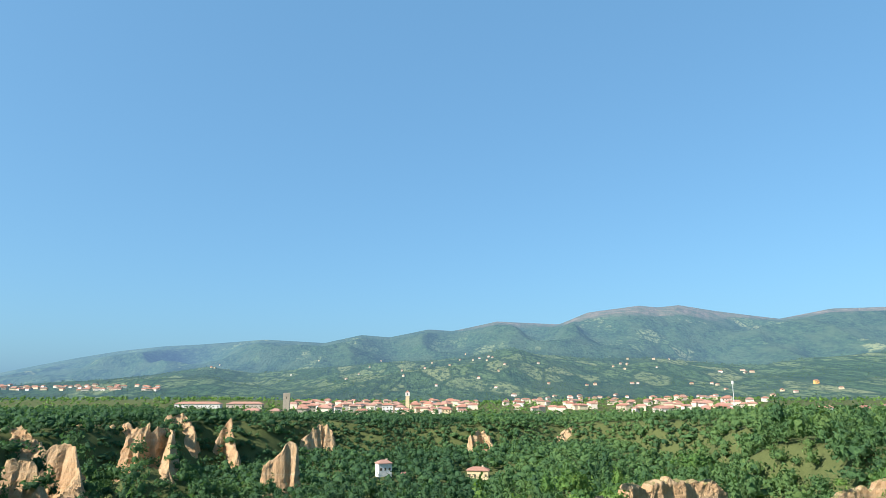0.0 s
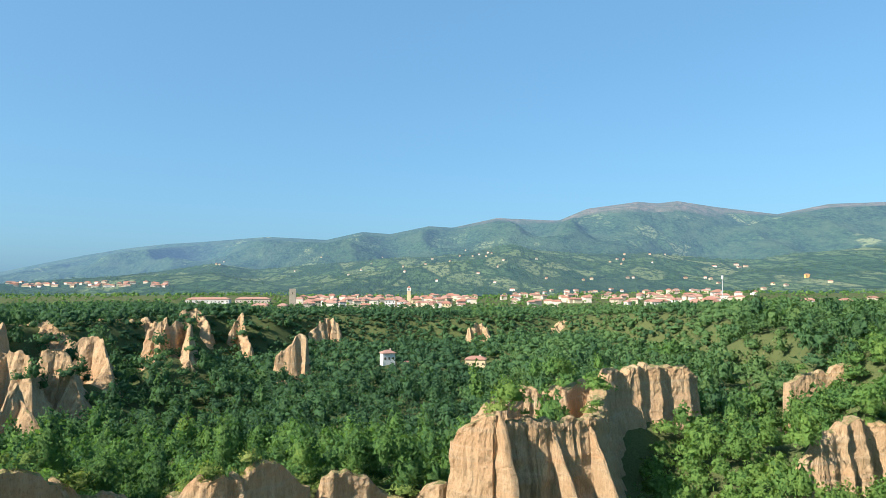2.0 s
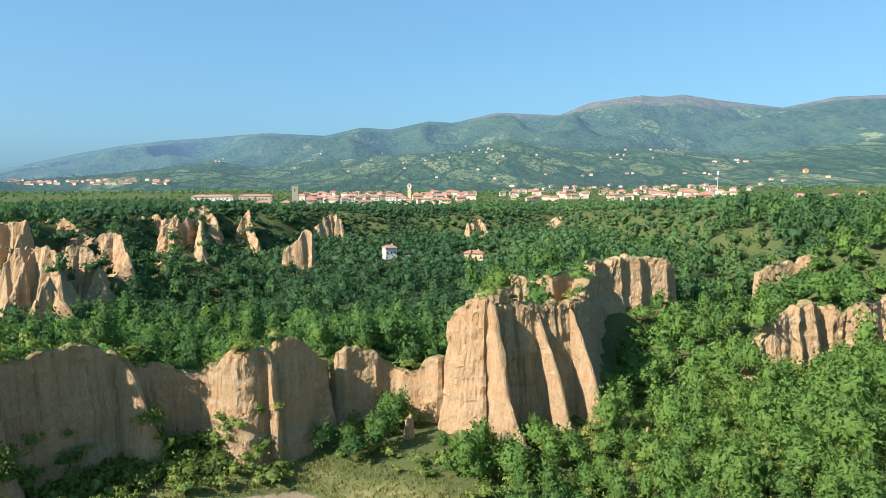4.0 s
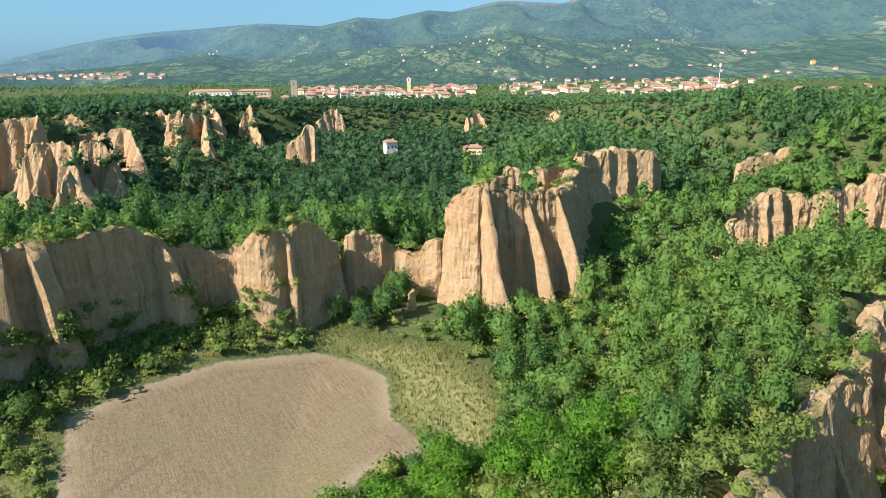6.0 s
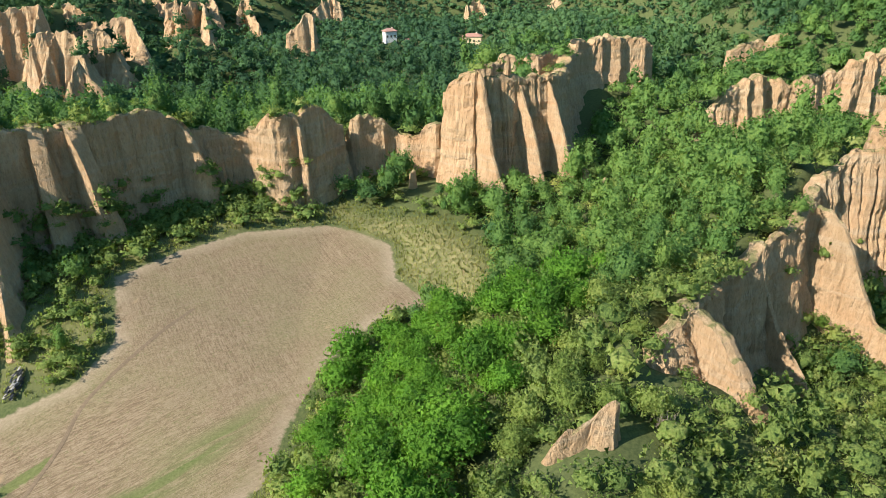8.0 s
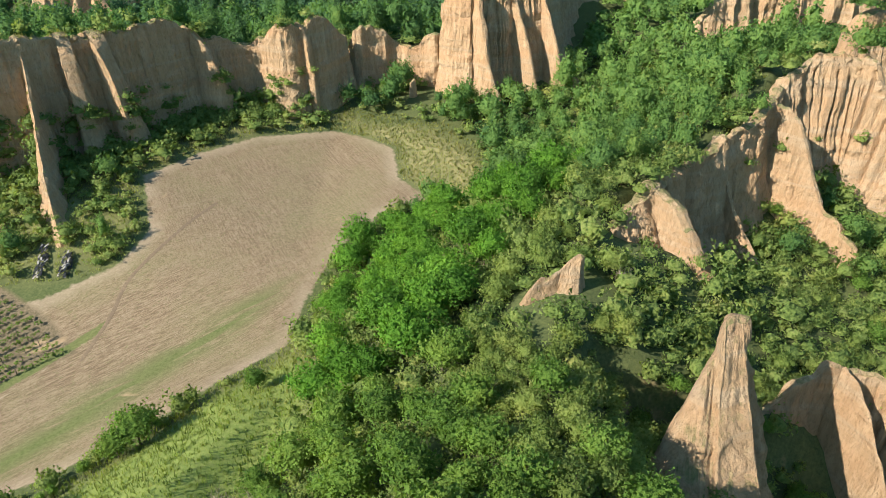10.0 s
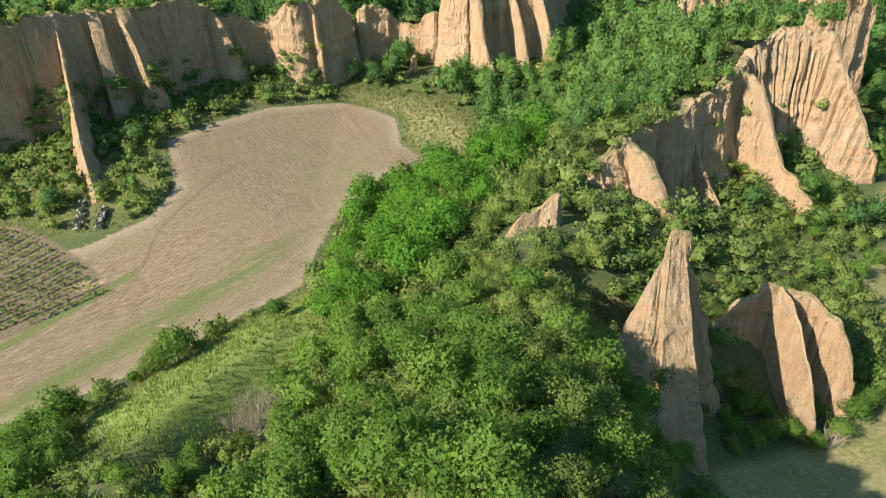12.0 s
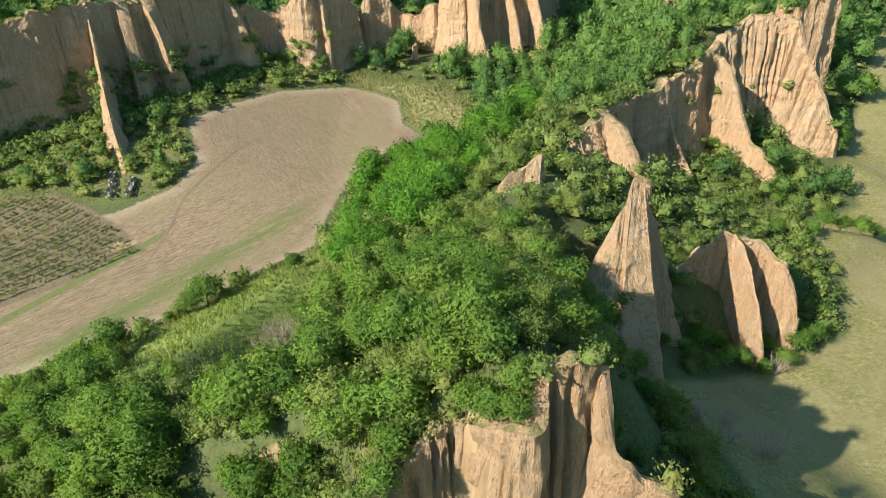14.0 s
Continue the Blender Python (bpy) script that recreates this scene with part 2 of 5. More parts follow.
    clay = n.ramp(n.noise(n.place(1, 1, 0.2), 1.1, 6, 0.65), (0.3, (0.207, 0.137, 0.068)), (0.7, (0.332, 0.241, 0.133)))
    steep = n.math("ADD", up.outputs[2], n.math("MULTIPLY", n.math("SUBTRACT", n.noise(n.place(), 0.5, 4), 0.5), 0.35))
    color = n.mix(n.ramp(steep, (0.40, 1.0), (0.50, 0.0)), color, clay)
    n.bump(n.math("ADD", fine, n.math("MULTIPLY", rows, 0.5)), 0.45, 0.18)
    return n.done(color, 0.95, 0.1)


def leaf_material(name, dark, mid, light, joined):
    """Foliage: a tone for each plant, a shade for each spray, and a fine leafy grain with relief."""
    n = Nodes(name)
    geo = n.tree.nodes.new("ShaderNodeNewGeometry")
    if joined:
        tone = n.value("tone")
    else:
        tone = n.tree.nodes.new("ShaderNodeObjectInfo").outputs["Random"]
    grain = n.noise(n.place(1, 1, 0.8), 3.4, 5, 0.72)
    patch = n.noise(n.place(), 0.45, 3, 0.6)
    leaf = n.math("ADD", n.math("MULTIPLY", tone, 0.50), n.math("MULTIPLY", geo.outputs["Random Per Island"], 0.16))
    leaf = n.math("ADD", leaf, n.math("MULTIPLY", n.math("SUBTRACT", grain, 0.5), 1.5))
    leaf = n.math("ADD", leaf, n.math("MULTIPLY", patch, 0.30))
    # darkest grain: shade in the gaps between leaves, put into the colour
    gap = tuple(0.6 * c for c in dark)
    color = n.ramp(leaf, (0.02, gap), (0.22, dark), (0.50, mid), (0.92, light))
    dry = n.ramp(n.noise(n.place(), 0.16, 3, 0.6), (0.50, 0.0), (0.72, 0.45))
    color = n.mix(dry, color, n.mix(1.0, color, (1.35, 1.05, 0.85), "MULTIPLY"))
    n.put(n.bsdf.inputs["Base Color"], color)
    n.bsdf.inputs["Roughness"].default_value = 0.7
    n.bsdf.inputs["Specular IOR Level"].default_value = 0.12
    n.bump(n.math("ADD", grain, n.math("MULTIPLY", patch, 0.8)), 0.9, 0.5)
    glow = n.tree.nodes.new("ShaderNodeBsdfTranslucent")
    n.put(glow.inputs["Color"], n.mix(1.0, color, (1.0, 1.05, 0.60), "MULTIPLY"))
    both = n.tree.nodes.new("ShaderNodeMixShader")
    both.inputs[0].default_value = 0.40
    n.put(both.inputs[1], n.bsdf.outputs[0])
    n.put(both.inputs[2], glow.outputs[0])
    n.put(n.out.inputs["Surface"], both.outputs[0])
    return n.mat


def plain(name, color, rough=0.8, grain=8.0, spread=0.25):
    n = Nodes(name)
    g = n.noise(n.place(), grain, 5, 0.6)
    big = n.noise(n.place(), grain * 0.08, 3)
    dark = tuple(c * (1 - spread) for c in color)
    light = tuple(min(1.0, c * (1 + spread)) for c in color)
    c = n.mix(n.ramp(big, (0.4, 0.0), (0.65, 0.5)), n.ramp(g, (0.3, dark), (0.7, light)), dark)
    n.bump(g, 0.3, 0.03)
    return n.done(c, rough, 0.25)


def varied(name, *colors, rough=0.8):
    """A material whose colour differs from object to object."""
    n = Nodes(name)
    r = n.tree.nodes.new("ShaderNodeObjectInfo").outputs["Random"]
    c = n.ramp(r, *[((i + 0.5) / len(colors), c) for i, c in enumerate(colors)])
    g = n.noise(n.place(), 0.7, 4)
    c = n.mix(n.ramp(g, (0.35, 0.25), (0.65, 0.0)), c, n.mix(1.0, c, (0.6, 0.55, 0.5), "MULTIPLY"))
    return n.done(c, rough, 0.2)


def hill_material():
    """Farmed and wooded hillsides far off: fields with hedges, tree crowns, woods, bare summits, with the blue of
    distance added as a glow.
    """
    n = Nodes("hazed_distant_hillsides")
    p = n.place(1, 0.30, 1.4)
    cells = n.tree.nodes.new("ShaderNodeTexVoronoi")
    n.put(cells.inputs["Vector"], p)
    cells.inputs["Scale"].default_value = 0.0125
    patch = n.tree.nodes.new("ShaderNodeSeparateColor")
    n.put(patch.inputs[0], cells.outputs["Color"])
    hedge = n.tree.nodes.new("ShaderNodeTexVoronoi")
    hedge.feature = "DISTANCE_TO_EDGE"
    n.put(hedge.inputs["Vector"], p)
    hedge.inputs["Scale"].default_value = 0.0125
    crop = n.ramp(patch.outputs[0], (0.1, (0.045, 0.082, 0.030)), (0.5, (0.085, 0.122, 0.045)), (0.92, (0.150, 0.172, 0.072)))
    tree = (0.020, 0.045, 0.016)
    crop = n.mix(n.ramp(hedge.outputs[0], (0.03, 0.8), (0.09, 0.0)), crop, tree)
    crop = n.mix(n.ramp(n.noise(p, 0.085, 4, 0.7), (0.49, 0.0), (0.56, 0.9)), crop, tree)
    wood = n.ramp(n.noise(p, 0.055, 6, 0.75), (0.36, (0.010, 0.026, 0.012)), (0.52, (0.026, 0.054, 0.022)), (0.68, (0.055, 0.088, 0.036)))
    wood = n.mix(n.ramp(n.noise(p, 0.010, 5, 0.6), (0.45, 0.0), (0.62, 0.7)), wood, (0.048, 0.074, 0.032))
    forest = n.noise(n.place(1, 0.5, 1), 0.0042, 7, 0.66)
    color = n.mix(n.ramp(n.math("ADD", forest, n.value("wooded")), (0.48, 0.0), (0.53, 1.0)), crop, wood)
    heath = n.ramp(n.noise(p, 0.02, 6, 0.7), (0.38, (0.060, 0.075, 0.040)), (0.55, (0.130, 0.105, 0.070)), (0.68, (0.175, 0.140, 0.100)))
    color = n.mix(n.ramp(n.math("ADD", n.value("summit"), n.math("MULTIPLY", n.math("SUBTRACT", forest, 0.5), 0.8)), (0.5, 0.0), (0.75, 0.85)), color, heath)
    n.bump(n.math("ADD", n.noise(p, 0.05, 5, 0.7), n.math("MULTIPLY", forest, 2.0)), 0.8, 22.0)
    # blue emission stands in for the haze in front of the slopes
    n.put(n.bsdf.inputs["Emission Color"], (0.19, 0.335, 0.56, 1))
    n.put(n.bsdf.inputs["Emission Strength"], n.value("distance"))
    return n.done(color, 1.0, 0.0)


CLAY = clay_material()
GROUND = ground_material()
LEAF = leaf_material("oak_leaves", (0.108, 0.205, 0.038), (0.175, 0.3, 0.052), (0.265, 0.39, 0.08), False)
LEAF_BRIGHT = leaf_material("robinia_leaves", (0.085, 0.205, 0.028), (0.14, 0.31, 0.036), (0.215, 0.415, 0.052), False)
LEAF_DULL = leaf_material("scrub_leaves", (0.165, 0.24, 0.056), (0.255, 0.335, 0.08), (0.36, 0.42, 0.122), False)
VINE_LEAF = leaf_material("vine_leaves", (0.11, 0.2, 0.035), (0.17, 0.27, 0.05), (0.24, 0.33, 0.08), False)
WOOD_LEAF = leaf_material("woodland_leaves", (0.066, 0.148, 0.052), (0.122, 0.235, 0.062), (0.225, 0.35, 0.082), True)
# bluer, darker green: the haze over the gorge is mixed into the leaf colour
HAZED_VALLEY_LEAF = leaf_material("hazed_valley_leaves", (0.052, 0.118, 0.058), (0.088, 0.178, 0.068), (0.16, 0.258, 0.084), True)
SCRUB = leaf_material("undergrowth_leaves", (0.14, 0.215, 0.058), (0.24, 0.325, 0.082), (0.385, 0.405, 0.14), True)
BARK = plain("bark", (0.11, 0.085, 0.06), 0.95, 6.0)
TWIG = plain("dry_twigs", (0.36, 0.295, 0.22), 0.95, 6.0)
WALL_PAINT = varied("house_plaster", (0.62, 0.56, 0.46), (0.56, 0.45, 0.31), (0.70, 0.68, 0.63), (0.52, 0.44, 0.36), (0.58, 0.50, 0.34))
ROOF_TILE = varied("terracotta_roof", (0.36, 0.175, 0.12), (0.31, 0.165, 0.12), (0.38, 0.21, 0.15), (0.33, 0.195, 0.15))
STONE = plain("old_stone", (0.36, 0.31, 0.24), 0.9, 2.0)
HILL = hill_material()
HAZY_LEAF = leaf_material("hazy_hillside_leaves", (0.022, 0.050, 0.018), (0.040, 0.075, 0.026), (0.070, 0.105, 0.038), True)
# leaves give off a faint blue to imitate haze over the far trees
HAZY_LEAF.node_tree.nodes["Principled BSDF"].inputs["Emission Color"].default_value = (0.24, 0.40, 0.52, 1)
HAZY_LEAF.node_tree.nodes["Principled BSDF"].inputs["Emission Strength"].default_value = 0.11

# ---- the plan of the land ----
FIELD = [(-72, -22), (-47, -10), (-37, -1), (-31, 6), (-23, 15), (-22, 26), (-18, 41), (-11, 52), (-2, 57), (6, 54), (-3, 60), (-8, 66), (-10, 79), (-17, 84), (-25, 87.5),
         (-42, 80), (-53, 70), (-61, 59), (-54, 42), (-57, 33), (-66, 26), (-71, 24), (-100, 2), (-110, -30)]
VINEYARD = [(-96, 30), (-81, 31), (-73, 27), (-64, 21.5), (-56, 14), (-69, 3), (-90, -12), (-110, -5)]
GRASS_HILL = [(-45, -21), (-38, -10), (-30, 2), (-22, 12), (-14, -2), (-18.5, -16), (-20.5, -24), (-25, -33), (-29, -38), (-37, -33)]
KNOLL = [(-10, 80), (-6, 66), (0, 58), (8, 55), (10, 66), (9, 76), (0, 88), (-12, 92), (-28, 96), (-26, 91)]
MEADOW = [(30, -34), (45, -24), (66, -15), (73, 1), (64, 17), (76, 19), (90, 27), (88, 36), (95, 46), (110, 70), (135, 110), (190, 120), (190, -90), (40, -90)]
SCRUB_STRIP = [(-110, 44), (-96, 30), (-72, 31), (-58, 33), (-53, 42), (-61, 60), (-53, 71), (-42, 81), (-25, 89), (-24, 97), (-40, 98), (-62, 80), (-82, 64)]
GORGE = [(-300, -500), (-300, 120), (-240, 190), (-222, 262), (-212, 335), (-178, 398), (-146, 448), (-97, 496), (-20, 525), (40, 515), (95, 560), (140, 480),
         (170, 425), (160, 330), (130, 235), (138, 190), (160, 160), (200, 120), (330, 80), (330, -500)]
CREST = [(10, -60, 38.3), (12, -46, 32), (13, -26, 26.5), (15, -10, 25.5), (19, 5, 25.5), (26, 18, 27.5), (40, 32.5, 27), (55, 46, 30), (66, 60, 34), (84, 84, 29), (100, 108, 26)]


def along(spine, x, y):
    """Distance to a spine, the spine's height there, and whether the point lies on its right."""
    x, y = np.asarray(x, float), np.asarray(y, float)
    best, high, right = np.full(x.shape, 1e9), np.zeros(x.shape), np.zeros(x.shape)
    last = len(spine) - 2
    for k, ((ax, ay, az), (bx, by, bz)) in enumerate(zip(spine, spine[1:])):
        dx, dy = bx - ax, by - ay
        raw = ((x - ax) * dx + (y - ay) * dy) / (dx * dx + dy * dy)
        t = np.clip(raw, 0, 1)
        d = np.hypot(x - ax - t * dx, y - ay - t * dy)
        side = ((x - ax) * dy - (y - ay) * dx) / math.hypot(dx, dy)
        near = d < best
        s = np.where(d > 1e-6, side / np.maximum(d, 1e-6), 0)
        best, high, right = np.where(near, d, best), np.where(near, az + t * (bz - az), high), np.where(near, s, right)
    return best, high, right


def floor_height(x, y):
    west = np.interp(y, [-500, -60, 10, 70, 86, 100, 150, 220, 300, 420, 520], [-8, -4, 3, 10.5, 13, 16, 20, 12, 13, 20, 27])
    east = np.interp(y, [-500, 20, 60, 100, 150, 220, 300, 420, 520], [3, 3, 9, 20, 24, 24, 22, 25, 29])
    west = west + 0.15 * np.clip(-x - 25, 0, 45) * step(15, 50, y) * step(180, 110, y)
    w = step(20, 60, x)
    return west * (1 - w) + east * w


def land(x, y):
    """Height of the ground."""
    x, y = np.asarray(x, float), np.asarray(y, float)
    rough = fbm(x / 45, y / 45, octaves=4, seed=3)
    z = floor_height(x, y) - 7.0 * np.exp(-((x - 51) / 11) ** 2) * step(90, 112, y) * step(180, 140, y)
    field = step(-6, 4, np.maximum(np.maximum(signed(FIELD, x, y), signed(MEADOW, x, y)), signed(VINEYARD, x, y)))
    z = z + rough * 2.2 * (1 - field)
    d, high, right = along(CREST, x, y)
    left_drop = np.interp(d, [0, 5, 14, 40, 75], [0, 1.0, 5, 21, 50])
    right_drop = np.interp(d, [0, 1.2, 4.0, 10, 40, 70], [0, 1.0, 14, 17.5, 27, 45])
    east = step(-14, -20, y) * step(-58, -50, y)
    right_drop = right_drop * (1 - east) + np.interp(d, [0, 3, 9, 14, 40, 70], [0, 1.2, 8, 15, 27, 45]) * east
    gentle = step(-19, -11, y) * step(17, 9, y)
    right_drop = right_drop * (1 - gentle) + np.interp(d, [0, 8, 18, 30, 45, 70], [0, 2.5, 8, 15, 22, 45]) * gentle
    w = step(-0.35, 0.35, right)
    brink = np.interp(x, [-9, -4.6, -1.8, 3.3, 9, 12, 15], [-70, -67, -64.8, -62, -66, -63.6, -61.5])
    high = high - np.maximum(0, brink - y) * 4.5 * step(-17, -8, x) - np.maximum(0, -70.0 - y) * 0.4 - np.maximum(0, 6.5 - x) * 0.5 * step(-56, -61, y) * step(-30, -12, x)
    hill = high - left_drop * (1 - w) - right_drop * w + rough * 1.2
    z = smax(z, hill, 3.0)
    # low spur with long grass between the field and the wooded ridge
    d2, h2, _ = along([(-26, -66, 19), (-24, -52, 22), (-30, -40, 19), (-30, -26, 14), (-22, -8, 11)], x, y)
    z = smax(z, h2 - d2 * 0.45, 4.0)
    # plateau round the gorge
    plateau = 48 - 5.5 * step(430, 560, y) * step(330, 120, np.abs(x)) + 7.0 * step(600, 880, y) + 1.5 * fbm(x / 120, y / 120, octaves=3, seed=9)
    edge = signed(GORGE, x, y) + 14 * fbm(x / 30, y / 30, octaves=3, seed=5)
    z = plateau + (z - plateau) * step(0, 34, edge)
    # wooded bank behind the field wall
    d3, h3, r3 = along([(-152, 22, 40), (-112, 54, 38), (-82, 76, 37), (-66, 92, 35), (-50, 103, 29), (-30, 111, 31), (-5, 122, 28)], x, y)
    z = smax(z, h3 - d3 * np.where(r3 > 0, 2.6, 0.6), 2.0)
    for cx, cy, top, spread in ((20, 136, 34, 22), (48, 184, 40, 22), (104, 156, 36, 24), (-33, 392, 24, 20), (-142, 256, 30, 26), (-126, 302, 35, 28), (-172, 250, 30, 24)):
        z = smax(z, top - np.hypot(x - cx, y - cy) * 14.0 / spread, 4.0)
    return z


def axis(fine_from, fine_to, gap, start, end, growth):
    mid = list(np.arange(fine_from, fine_to + gap / 2, gap))
    g = gap
    while mid[-1] < end:
        g *= growth
        mid.append(mid[-1] + g)
    g = gap
    while mid[0] > start:
        g *= growth
        mid.insert(0, mid[0] - g)
    return np.array(mid)


def build_ground():
    xs, ys = axis(-110, 120, 1.8, -4900, 4900, 1.07), axis(-85, 190, 1.8, -1500, 4900, 1.04)
    X, Y = np.meshgrid(xs, ys)
    Z = land(X, Y) + 0.12 * fbm(X / 2.5, Y / 2.5, octaves=2, seed=21)
    Z -= 30 * step(1100, 1500, np.hypot(X, Y))
    me = mesh_of("ground", np.stack([X, Y, Z], -1).reshape(-1, 3), grid_faces(len(ys), len(xs)))
    x, y = X.ravel(), Y.ravel()

    def mask(poly, reach=20.0):
        return np.clip(0.5 + signed(poly, x, y) / (2 * reach), 0, 1)

    wild = fbm(x / 14, y / 14, octaves=3, seed=31)
    far = step(430, 560, y) * 0.10
    attribute(me, "field", mask(FIELD))
    attribute(me, "vineyard", mask(VINEYARD))
    attribute(me, "meadow", mask(MEADOW))
    attribute(me, "lush", mask(GRASS_HILL))
    attribute(me, "dry", mask(KNOLL))
    attribute(me, "upper_field", step(26, 46, y + 0.5 * x + 22))
    attribute(me, "open_land", np.clip(np.maximum(np.maximum(np.maximum(mask(GRASS_HILL), mask(KNOLL)), mask(SCRUB_STRIP) * 0.96), 0.60 - np.hypot(x + 3, y + 62) / 18) + wild * 0.16 + far, 0, 1))
    across = (x + 59.8) * -0.796 + (y + 11.3) * 0.606 + 1.2 * fbm(x / 12, y / 12, seed=4) + 1.5 * step(0, 20, y)
    attribute(me, "green_strip", np.clip(0.62 - np.abs(across) / 11, 0, 1) * step(44, 20, y))
    attribute(me, "path", np.clip(0.5 + (0.35 - np.abs((x + 71.6) * -0.834 + (y + 7.6) * 0.552)) / 8, 0, 1) * (x < -59))
    attribute(me, "verge", np.clip(0.5 + (1.0 - np.abs((x + 72.4) * -0.783 + (y + 3.7) * 0.622 - 0.3)) / 8, 0, 1) * (x < -54))
    attribute(me, "bare", np.clip(0.5 + (fbm(x / 5, y / 5, octaves=3, seed=77) - 0.62) * 0.9 + 0.9 * np.exp(-(((x - 26) / 6) ** 2 + ((y + 29) / 5) ** 2)), 0, 1))
    return tagged(part("ground", me, GROUND), "rolling valley ground of soil, grass and leaf litter", "ground", kind="structure")


ground = build_ground()
from mathutils.bvhtree import BVHTree

SOLID = [ground]
FACES = []

# ---- the clay cliffs ----


def cliff(label, spine, top=0.8, right=7.0, left=7.0, ends=4.0, gap=0.55, rib=1.4, flute=0.28, wave=8.0, seed=1, rise=1.0, rows=36, sink=3.5, flare=0.45, skew=1.0, slit=0.0, slit_gap=1.2, slit_width=0.22, corner=0.0, grow=1.0, face=None):
    """A body of eroded clay along a spine of crest points, with steep fluted flanks."""
    p = curve_points(spine, gap)
    c, tang = p[:, :2], np.gradient(p[:, :2], axis=0)
    tang /= np.linalg.norm(tang, axis=1)[:, None]
    if face:
        # one direction for the whole flank, whatever the turns of the crest
        tang = np.tile(np.array([-face[1], face[0]]) / math.hypot(*face), (len(c), 1))
    nr = np.stack([tang[:, 1], -tang[:, 0]], 1)
    k = max(5, int(3.0 * max(ends, 2) / 2 / gap / 2), int(corner * (right + ends) / gap / 1.5))
    a = np.linspace(0, math.pi, k + 2)[1:-1]

    def cap(i, sign):
        n0, t0 = nr[i] * sign, tang[i] * sign
        return np.cos(a)[:, None] * n0 + np.sin(a)[:, None] * t0

    C = np.vstack([c, np.repeat(c[-1:], k, 0), c[::-1], np.repeat(c[:1], k, 0)])
    D = np.vstack([nr, cap(-1, 1), -nr[::-1], cap(0, -1)])
    ZT = np.concatenate([p[:, 2], np.repeat(p[-1, 2], k), p[::-1, 2], np.repeat(p[0, 2], k)])
    s = np.sin(a)
    first_right, right = right, right * grow
    W = np.concatenate([np.linspace(first_right, right, len(c)), right * (a < math.pi / 2) * (1 - s) + left * (a >= math.pi / 2) * (1 - s) + ends * s,
                        np.full(len(c), left), left * (a < math.pi / 2) * (1 - s) + right * (a >= math.pi / 2) * (1 - s) + ends * s])
    if corner:
        # ends with an arris on each side instead of a round
        for first, w0, w1 in ((len(c), right, left), (2 * len(c) + k, left, first_right)):
            square = 1 / np.maximum(np.abs(np.cos(a)) / np.where(a < math.pi / 2, w0, w1), s / ends)
            W[first:first + k] += corner * (square - W[first:first + k])
    rng = np.random.default_rng(seed)
    S = np.concatenate([[0], np.cumsum(np.hypot(*np.diff(c, axis=0).T))])
    steps = rng.uniform(0.5, 1.5, int(S[-1] / (wave * 0.5)) + 12) * wave * 0.5
    steps = steps * np.where(np.arange(len(steps)) % 2, skew, 2 - skew)
    knots = np.cumsum(steps) - wave
    prow = rng.uniform(0.45, 1.0, len(knots)) * np.where(np.arange(len(knots)) % 2, 1.0, -1.0)
    teeth = 0.55 * np.interp(S, knots, prow)
    ZT = ZT + rise * np.concatenate([teeth, np.repeat(teeth[-1], k), teeth[::-1], np.repeat(teeth[0], k)])
    ZT = ZT + rise * (0.5 * vnoise(C[:, 0] / 3.4, C[:, 1] / 3.4, seed=seed + 5) + 0.5 * vnoise(C[:, 0] / 1.1, C[:, 1] / 1.1, seed=seed + 6))
    base = C + D * W[:, None]
    ZB = np.minimum(land(base[:, 0], base[:, 1]), ZT - 1.0) - sink
    v = np.linspace(0, 1, rows)[:, None]
    flat = 1 - v
    off = top + (W - top)[None] * ((1 - flare) * flat ** 1.08 + flare * flat ** 4)
    x0, y0 = C[:, 0] + D[:, 0] * off, C[:, 1] + D[:, 1] * off
    z0 = ZB + (ZT - ZB) * v
    # buttresses, gullies and strata
    mx, my = C[:, 0] + D[:, 0] * W * 0.45, C[:, 1] + D[:, 1] * W * 0.45
    L = np.concatenate([[0], np.cumsum(np.hypot(np.diff(mx), np.diff(my)))])
    L = np.concatenate([S, S[-1] + L[len(c):] - L[len(c) - 1]])
    drift = L[None] + 0.9 * vnoise(x0 / 6, y0 / 6, z0 / 9, seed + 8) + (flat - 0.5) * 1.2

    def facets(gap_mean, lowest):
        """Planar facets along the wall: ridges and gullies by turns."""
        steps = rng.uniform(0.45, 1.55, int(L[-1] / gap_mean) + 4) * gap_mean
        steps = steps * np.where(np.arange(len(steps)) % 2, skew, 2 - skew)
        knots = np.cumsum(steps) - gap_mean * 2
        values = rng.uniform(0.45, 1.0, len(knots)) * np.where(np.arange(len(knots)) % 2, 1.0, lowest)
        return np.interp(drift, knots, values)

    more = max(0, int((L[-1] - knots[-1]) / (wave * 0.5)) + 3)
    knots = np.concatenate([knots, knots[-1] + np.cumsum(rng.uniform(0.5, 1.5, more) * wave * 0.5)])
    prow = np.concatenate([prow, rng.uniform(0.45, 1.0, more) * np.where(np.arange(more) % 2, 1.0, -1.0)])
    big = np.interp(drift, knots, prow)
    mid = facets(1.5, -1.0)
    tiny = facets(0.55, -1.0)
    crumble = fbm(x0 / 2.0, y0 / 2.0, z0 / 2.6, 4, seed + 7)

    def slits():
        """Narrow rain gullies cut down the face, each with its own depth, head and foot."""
        at = np.cumsum(rng.uniform(0.25, 1.8, int(L[-1] / slit_gap) + 8) * slit_gap) - slit_gap
        deep, head, foot = rng.uniform(0.25, 1.0, len(at)), 0.16 * rng.uniform(0.0, 1.0, len(at)) ** 1.5, rng.uniform(0.4, 1.15, len(at))
